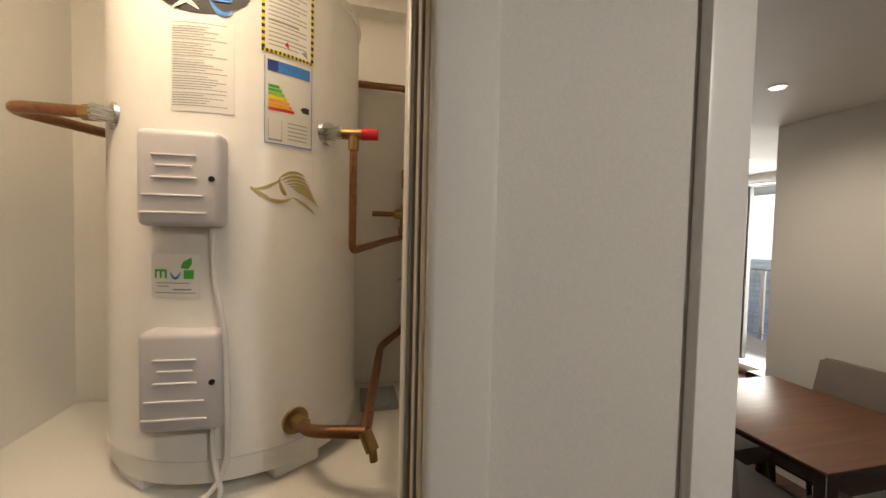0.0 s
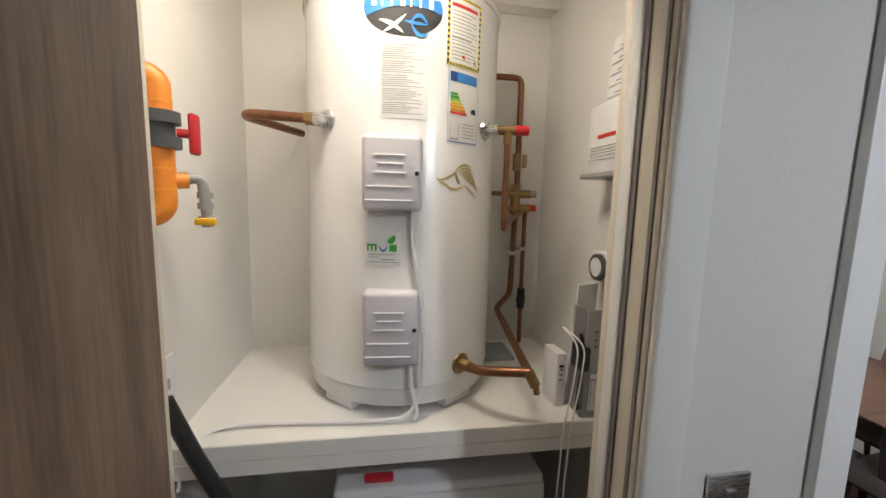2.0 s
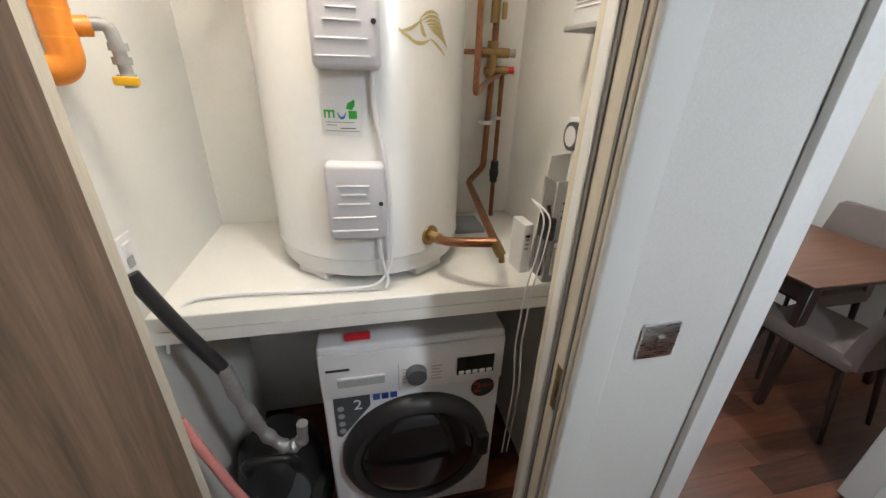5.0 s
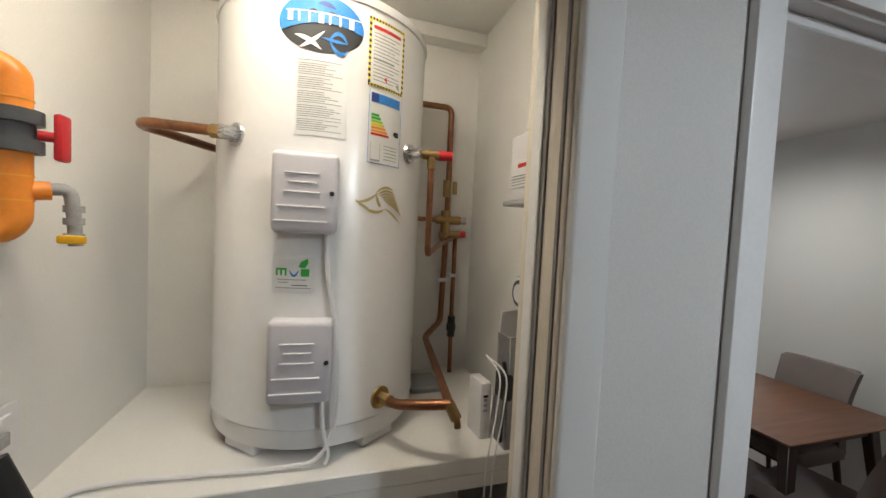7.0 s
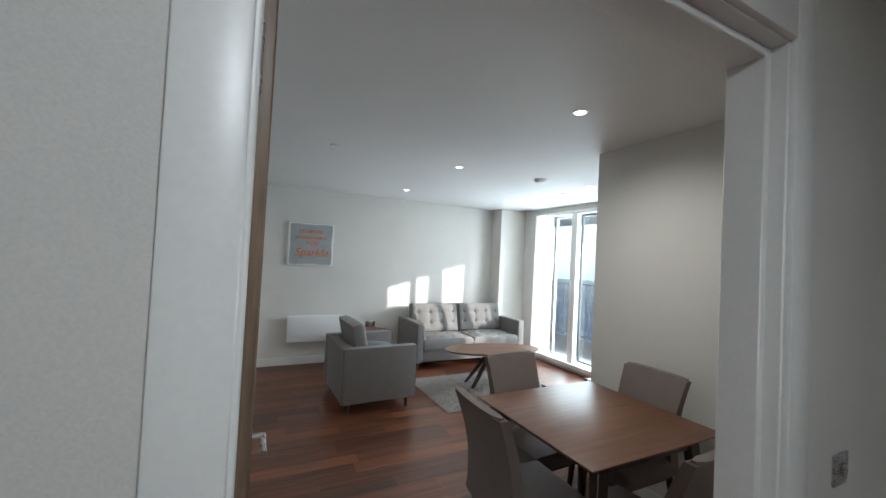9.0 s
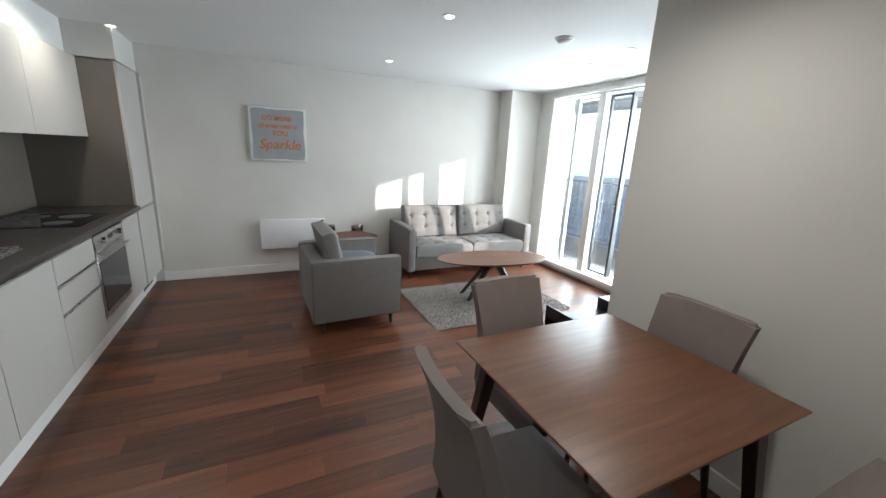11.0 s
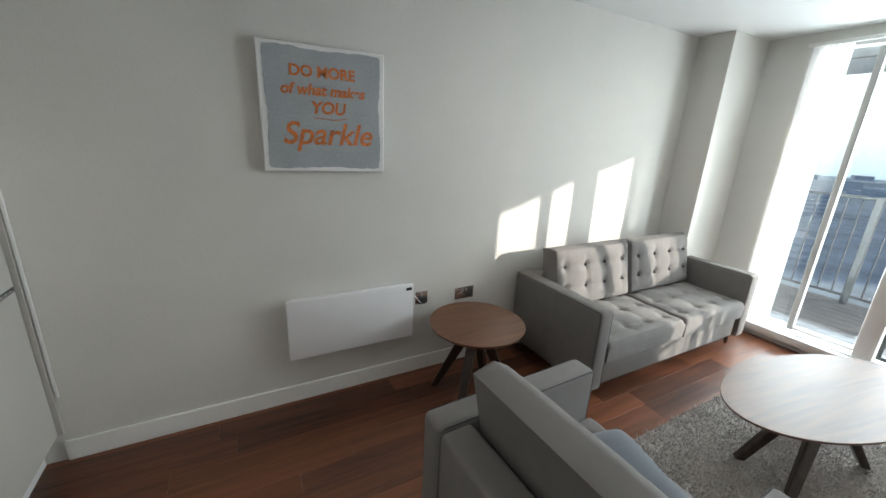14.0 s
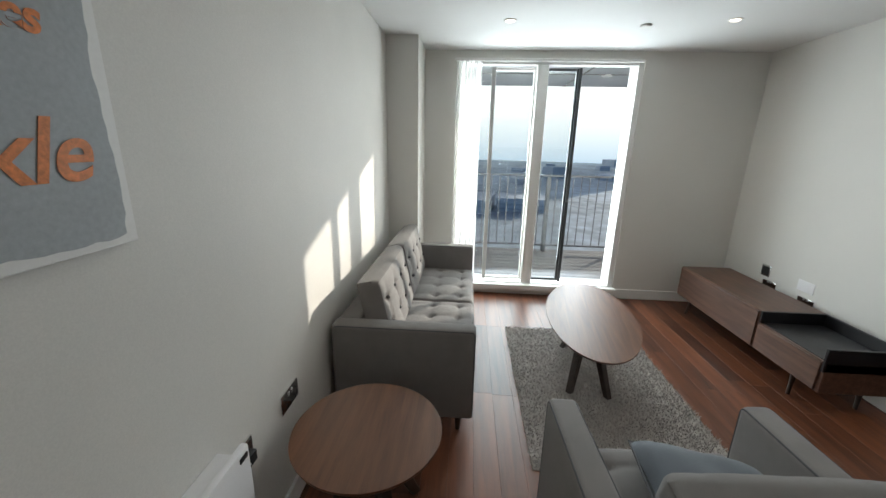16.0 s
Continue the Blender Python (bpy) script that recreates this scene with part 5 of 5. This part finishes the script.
def seat_furniture(name, label, cat, m, width, depth, seats, arm_h=0.525, leg=0.105, arm_t=0.11):
    """Sofa or armchair: local x along the width, -y the front, z up."""
    s = thing(name, label, cat, m)
    iw = width - 2 * arm_t
    part("base", cube(-iw / 2, iw / 2, -depth + 0.03, -0.02, leg, leg + 0.18, 0.012, 2), GREYCLOTH, s)
    for sx in (-1, 1):
        a = part("arm", cube(sx * width / 2 - (arm_t if sx > 0 else 0), sx * width / 2 + (0 if sx > 0 else arm_t), -depth, 0.0, leg - 0.005, leg + arm_h, 0.022, 3), GREYCLOTH, s)
        xo = sx * (width / 2 - 0.006)
        xi = sx * (width / 2 - arm_t + 0.006)
        for xx in (xo, xi):
            part("piping", pipe([(xx, -0.012, leg + 0.02), (xx, -0.012, leg + arm_h - 0.008), (xx, -depth + 0.006, leg + arm_h - 0.008), (xx, -depth + 0.006, leg + 0.02)], 0.0035, 0.025, 6), PIPING, a)
    part("back_frame", cube(-iw / 2, iw / 2, -0.13, -0.005, leg, leg + arm_h - 0.01, 0.02, 3), GREYCLOTH, s)
    cw = iw / seats
    for i in range(seats):
        cx = -iw / 2 + cw * (i + 0.5)
        nx = 4 if seats > 1 else 3
        tf = [(-cw / 2 + cw * (k + 0.5) / nx, -0.30 + 0.19 * j) for k in range(nx) for j in range(3)]
        sd = depth - 0.16
        c = part("seat_cushion", at(pad(cw - 0.008, sd, 0.135, 0.018, [(x, y + 0.11) for x, y in tf], 0.035, 44), pose(cx, -depth + sd / 2 - 0.005, leg + 0.175)), GREYCLOTH, s, "buttoned grey seat cushion")
        bf = [(-cw / 2 + cw * (k + 0.5) / nx, -0.07 + 0.15 * j) for k in range(nx) for j in range(2)]
        bm = at(pad(cw - 0.012, 0.43, 0.12, 0.025, bf, 0.035, 40), pose(cx, -0.155, leg + 0.505, 78, 0, 0))
        c2 = part("back_cushion", bm, GREYCLOTH, s, "buttoned grey back cushion")
        for x, y in bf:
            M2 = pose(cx, -0.155, leg + 0.505, 78, 0, 0)
            bb = bmesh.new()
            bmesh.ops.create_uvsphere(bb, u_segments=10, v_segments=6, radius=0.011, matrix=M2 @ Matrix.Translation((x, y, 0.128)))
            part("button", bb, PIPING, c2)
    for sx in (-1, 1):
        for y in (-depth + 0.08, -0.08):
            part("leg", tapered_leg((sx * (width / 2 - 0.07), y, leg + 0.002), (sx * (width / 2 - 0.05), y, 0), 0.022, 0.012), DARKWOOD, s)
    return s


seat_furniture("sofa", "grey buttoned two-seat sofa on short dark legs", "sofa", pose(3.72, 5.86, 0), 1.79, 0.76, 2)
arm = seat_furniture("armchair", "grey buttoned armchair facing the window", "armchair", pose(1.60, 4.40, 0, 0, 0, 92), 0.83, 0.76, 1)
cu_ = thing("cushion", "blue-grey velvet cushion lying on the armchair", "cushion", pose(2.04, 4.36, 0.50, 4, -6, 82))
b = bmesh.new()
n = 20
for s_ in (1, -1):
    g = {}
    for i in range(n + 1):
        for j in range(n + 1):
            u, v = -1 + 2 * i / n, -1 + 2 * j / n
            pinch = 1 - 0.10 * (1 - abs(u * v)) * max(abs(u), abs(v)) ** 4
            h_ = 0.075 * max(0, (1 - u ** 4) * (1 - v ** 4)) ** 0.6 + 0.006 * math.sin(5 * u + 3 * v) * (1 - u * u) * (1 - v * v)
            g[i, j] = b.verts.new((u * 0.22 * pinch, v * 0.22 * pinch, s_ * h_))
    for i in range(n):
        for j in range(n):
            b.faces.new((g[i, j], g[i + 1, j], g[i + 1, j + 1], g[i, j + 1]))
bmesh.ops.remove_doubles(b, verts=b.verts[:], dist=0.0005)
part("cover", b, BLUECUSH, cu_)
part("piping", pipe([(-0.215, -0.215, 0), (0.215, -0.215, 0), (0.215, 0.215, 0), (-0.215, 0.215, 0), (-0.215, -0.21, 0)], 0.004, 0.02, 6), PIPING, cu_)


def round_table(name, label, m, rx, ry, h, splay, cat):
    t = thing(name, label, cat, m)
    part("tabletop", lathe([(0.93, h - 0.026), (0.985, h - 0.014), (1.0, h - 0.004), (0.996, h)], seg=72, sx=rx, sy=ry), WALNUT, t)
    part("hub", cube(-0.07, 0.07, -0.05, 0.05, h - 0.075, h - 0.026, 0.006, 1), DARKWOOD, t)
    for a in (40, 140, 220, 320):
        c, s_ = math.cos(radians(a)), math.sin(radians(a))
        d = Vector((c * splay * rx, s_ * splay * ry, 0))
        bm = bmesh.new()
        p0, p1 = Vector((c * 0.03, s_ * 0.03, h - 0.03)), Vector((d.x, d.y, 0.0))
        ax = (p1 - p0).normalized()
        side = ax.cross(Vector((-s_, c, 0))).normalized()
        tang = Vector((-s_, c, 0))
        vs = []
        for p, w1, w2 in ((p0, 0.036, 0.028), (p1, 0.024, 0.02)):
            ring_ = []
            for u, v in ((1, 1), (1, -1), (-1, -1), (-1, 1)):
                q = p + side * u * w1 + tang * v * w2
                if p is p1:
                    q.z = 0.0
                else:
                    q.z = h - 0.028
                ring_.append(bm.verts.new(q))
            vs.append(ring_)
        for j in range(4):
            bm.faces.new((vs[0][j], vs[0][(j + 1) % 4], vs[1][(j + 1) % 4], vs[1][j]))
        bm.faces.new(vs[0])
        bm.faces.new(vs[1][::-1])
        bmesh.ops.bevel(bm, geom=bm.edges[:], offset=0.004, segments=1, affect="EDGES")
        part("leg", bm, DARKWOOD, t)
    return t


round_table("coffee_table", "oval walnut coffee table standing on the rug", pose(3.51, 4.31, 0.024, 0, 0, -9), 0.62, 0.29, 0.43, 0.62, "coffee table")
round_table("side_table", "round walnut side table beside the sofa", pose(2.275, 5.52, 0), 0.285, 0.285, 0.49, 0.85, "side table")

# rug with a deep pile
rug = thing("rug", "taupe shag rug under the coffee table", "rug", pose(3.38, 4.275, 0))
RW, RD = 0.76, 0.525
part("backing", cube(-RW, RW, -RD, RD, 0.0005, 0.008, 0.003, 1), RUGM, rug)
rr = random.Random(11)
vs_, fs_ = [], []
for k in range(26000):
    x, y = rr.uniform(-RW, RW), rr.uniform(-RD, RD)
    a = rr.uniform(0, 6.283)
    l, w = rr.uniform(0.015, 0.032), 0.0032
    hx, hy = rr.gauss(0, 0.011), rr.gauss(0, 0.011)
    z1 = rr.uniform(0.014, 0.027)
    i0 = len(vs_)
    ca, sa = math.cos(a) * w, math.sin(a) * w
    vs_ += [(x - ca, y - sa, 0.006), (x + ca, y + sa, 0.006), (x + ca * 0.6 + hx, y + sa * 0.6 + hy, z1), (x - ca * 0.6 + hx, y - sa * 0.6 + hy, z1)]
    fs_.append((i0, i0 + 1, i0 + 2, i0 + 3))
me = bpy.data.meshes.new("pile")
me.from_pydata(vs_, [], fs_)
me.materials.append(RUGM)
q = new("pile", me)
q.parent = rug
tagged(q, kind="stuff")

# panel heater
ht = thing("panel_heater", "slim white electric panel heater on the wall", "heater", pose(1.62, PY, 0.315))
part("panel", cube(-0.365, 0.365, -0.085, -0.06, 0, 0.35, 0.006, 2), WHITEPL, ht)
part("casing", cube(-0.34, 0.34, -0.06, -0.0, 0.02, 0.33, 0.004, 1), WHITEPL, ht)
part("control", cube(0.315, 0.352, -0.0875, -0.084, 0.315, 0.333, 0.003, 2), BLACKPL, ht, "small black control")
part("flex", pipe([(0.36, -0.05, 0.27), (0.40, -0.03, 0.24), (0.44, -0.03, 0.19)], 0.004, 0.02, 6), WHITEPL, ht)

# canvas picture
pc = thing("wall_picture_canvas", "square blue-grey canvas print with rose gold lettering", "picture", pose(1.51, PY, 1.63, 0, 0.0, 0))
part("frame", cube(-0.297, 0.297, -0.032, 0, -0.29, 0.29, 0.003, 1), GLOSS, pc, "white canvas edge")
b = bmesh.new()
ol = []
rp = random.Random(3)
for (x0, z0, x1, z1) in ((-1, -1, 1, -1), (1, -1, 1, 1), (1, 1, -1, 1), (-1, 1, -1, -1)):
    for k in range(24):
        t = k / 24
        x, z = x0 + (x1 - x0) * t, z0 + (z1 - z0) * t
        q_ = 0.268 + 0.006 * rp.random() + (0.004 * math.sin(9 * t))
        ol.append(b.verts.new((x * q_, -0.0335, z * q_)))
b.faces.new(ol)
part("painted_field", b, GREYBOARD, pc)
for body, size, x, z, sh in (("DO MORE", 0.068, -0.01, 0.172, 0.0), ("of what makes", 0.068, -0.008, 0.092, 0.2), ("YOU", 0.078, 0.01, 0.012, 0.15), ("Sparkle", 0.148, 0.008, -0.112, 0.25)):
    words(body, size, ROSEGOLD, pc, pose(x, -0.0345, z, 90, 0, 0), shear=sh, bold=0.0022)
part("underline", at(sweep([Vector((-0.06 + 0.02 * i, -0.0345, -0.036 + 0.004 * math.sin(i))) for i in range(9)], 0.0016, 6), Matrix.Identity(4)), ROSEGOLD, pc)

# media unit
tv = thing("media_unit", "low walnut media unit with open black tray end", "tv stand", pose(0, 0, 0))
part("case", cube(3.72, 4.76, 2.60, 3.045, 0.16, 0.45, 0.004, 1), WALNUT_D, tv)
for i in range(1):
    part("drawer_front", cube(3.73, 4.75, 3.045, 3.056, 0.17, 0.44, 0.003, 1), WALNUT_D, tv)
low = part("tray_case", cube(3.18, 3.718, 2.60, 3.04, 0.16, 0.36, 0.003, 1), WALNUT_D, tv)
part("tray_floor", cube(3.20, 3.716, 2.62, 3.025, 0.361, 0.366), BLACKTRAY, low, "black tray lining")
part("drawer_front", cube(3.205, 3.712, 3.04, 3.052, 0.17, 0.355, 0.003, 1), WALNUT_D, low)
part("tray_back", cube(3.18, 3.718, 2.60, 2.618, 0.361, 0.45, 0.003, 1), BLACKTRAY, low)
part("tray_side", cube(3.18, 3.198, 2.60, 3.05, 0.30, 0.45, 0.003, 1), BLACKTRAY, low)
part("tray_side", cube(3.702, 3.719, 2.60, 3.045, 0.361, 0.452, 0.003, 1), BLACKTRAY, low)
for x in (3.30, 3.42, 4.62):
    for y in (2.67, 2.98):
        if x == 3.30 and y > 2.9 or x == 3.42 and y < 2.9:
            continue
        part("leg", bar((x, y, 0.162), (x + (0.02 if x > 4 else -0.02), y + 0.02, 0), 0.017, 0.011), DARKWOOD, tv)

# dining table and chairs
dt = thing("dining_table", "walnut dining table with splayed dark legs", "dining table", pose(2.452, 1.857, 0))
TW, TD = 0.445, 0.415
bm = cube(-TW, TW, -TD, TD, 0.728, 0.75, 0.006, 2)
for v in bm.verts:
    if v.co.z < 0.735:
        v.co.x *= 0.965
        v.co.y *= 0.965
part("tabletop", bm, WALNUT, dt)
part("apron", cube(-0.34, 0.34, -0.34, 0.34, 0.665, 0.728, 0.004, 1), DARKWOOD, dt)
for sx in (-1, 1):
    for sy in (-1, 1):
        b = bmesh.new()
        box(b, -0.034, 0.034, -0.024, 0.024, 0, 0.70, 0.004, 1)
        for v in b.verts:
            k = v.co.z / 0.70
            v.co.x = v.co.x * (0.6 + 0.4 * k) + sx * (0.40 - 0.09 * k)
            v.co.y = v.co.y * (0.7 + 0.3 * k) + sy * (0.40 - 0.07 * k)
        part("leg", b, DARKWOOD, dt)


def dining_chair(m, label):
    """Local: the back stands at +y, the sitter looks to -y."""
    c = thing("dining_chair", label, "dining chair", m, group="chairs round the dining table")
    b = at(pad(0.42, 0.42, 0.07, 0.012, (), 0.03, 20), pose(0, -0.21, 0.41))
    for v in b.verts:
        v.co.x *= 1 - 0.10 * max(0, (v.co.y + 0.0) / 0.42 + 0.5) * 0.6
    part("seat", b, CHAIRCLOTH, c)
    b = bmesh.new()
    n = 12
    rows = []
    for i in range(n + 1):
        t = i / n
        z = 0.43 + 0.485 * t
        y = 0.0 + 0.10 * t ** 1.4 - 0.02 * math.sin(t * 3.14)
        w = 0.195 + 0.005 * t - 0.012 * math.sin(t * 3.14)
        th = 0.032 - 0.012 * t
        rows.append((w, y, z, th))
    vv = []
    for w, y, z, th in rows:
        r_ = []
        for k in range(9):
            u = -1 + k / 4
            r_.append(b.verts.new((u * w, y - th + 0.018 * u * u * -1 + 0.01, z)))
        for k in range(9):
            u = 1 - k / 4
            r_.append(b.verts.new((u * w, y + th - 0.018 * u * u + 0.01, z)))
        vv.append(r_)
    for r0, r1 in zip(vv, vv[1:]):
        m_ = len(r0)
        for k in range(m_):
            b.faces.new((r0[k], r0[(k + 1) % m_], r1[(k + 1) % m_], r1[k]))
    b.faces.new(vv[0][::-1])
    b.faces.new(vv[-1])
    es = [e for e in b.edges if abs(e.verts[0].co.z - 0.915) < 1e-4 and abs(e.verts[1].co.z - 0.915) < 1e-4]
    bmesh.ops.bevel(b, geom=es, offset=0.012, segments=3, affect="EDGES")
    part("backrest", b, CHAIRCLOTH, c)
    part("seat_frame", cube(-0.185, 0.185, -0.40, -0.01, 0.385, 0.412, 0.005, 1), DARKWOOD, c)
    for sx in (-1, 1):
        for y0, y1 in ((-0.38, -0.41), (-0.03, 0.05)):
            part("leg", bar((sx * 0.175, y0, 0.40), (sx * 0.195, y1, 0), 0.019, 0.011), DARKWOOD, c)
    return c


LAB = "taupe upholstered dining chair with dark wooden legs"
ch = dining_chair(pose(2.945, 1.895, 0, 0, 0, -90), LAB + " beside the wall")
tagged(copy_thing(ch, pose(2.40, 2.41, 0, 0, 0, 2)), LAB + " facing the hall door")
tagged(copy_thing(ch, pose(1.82, 1.82, 0, 0, 0, 88)), LAB + " on the open side")
tagged(copy_thing(ch, pose(2.30, 1.26, 0, 0, 0, 186)), LAB + " near the hall door")

# ---- floor planks ----
PW, PL = 0.127, 0.96
plank_mesh = {}


def plank_piece(l):
    k = round(l, 3)
    if k not in plank_mesh:
        bm = cube(0.0002, k - 0.0002, 0.0002, PW - 0.0002, -0.008, 0.0, 0.0005, 1)
        plank_mesh[k] = mesh_of("plank", bm, PLANK, False)
    return plank_mesh[k]


def lay(x0, x1, y0, y1, seed):
    r = random.Random(seed)
    y = y0
    while y < y1 - 0.001:
        x = x0 - r.uniform(0, PL)
        while x < x1 - 0.001:
            a, e = max(x, x0), min(x + PL, x1)
            if e - a > 0.03:
                q = new("plank", plank_piece(e - a))
                q.parent = floor
                q.location = (a, y, 0)
            x += PL
        y += PW


lay(-0.42, 4.97, 0.90, 5.98, 1)
lay(-1.5, 3.3, -1.19, 0.89, 2)
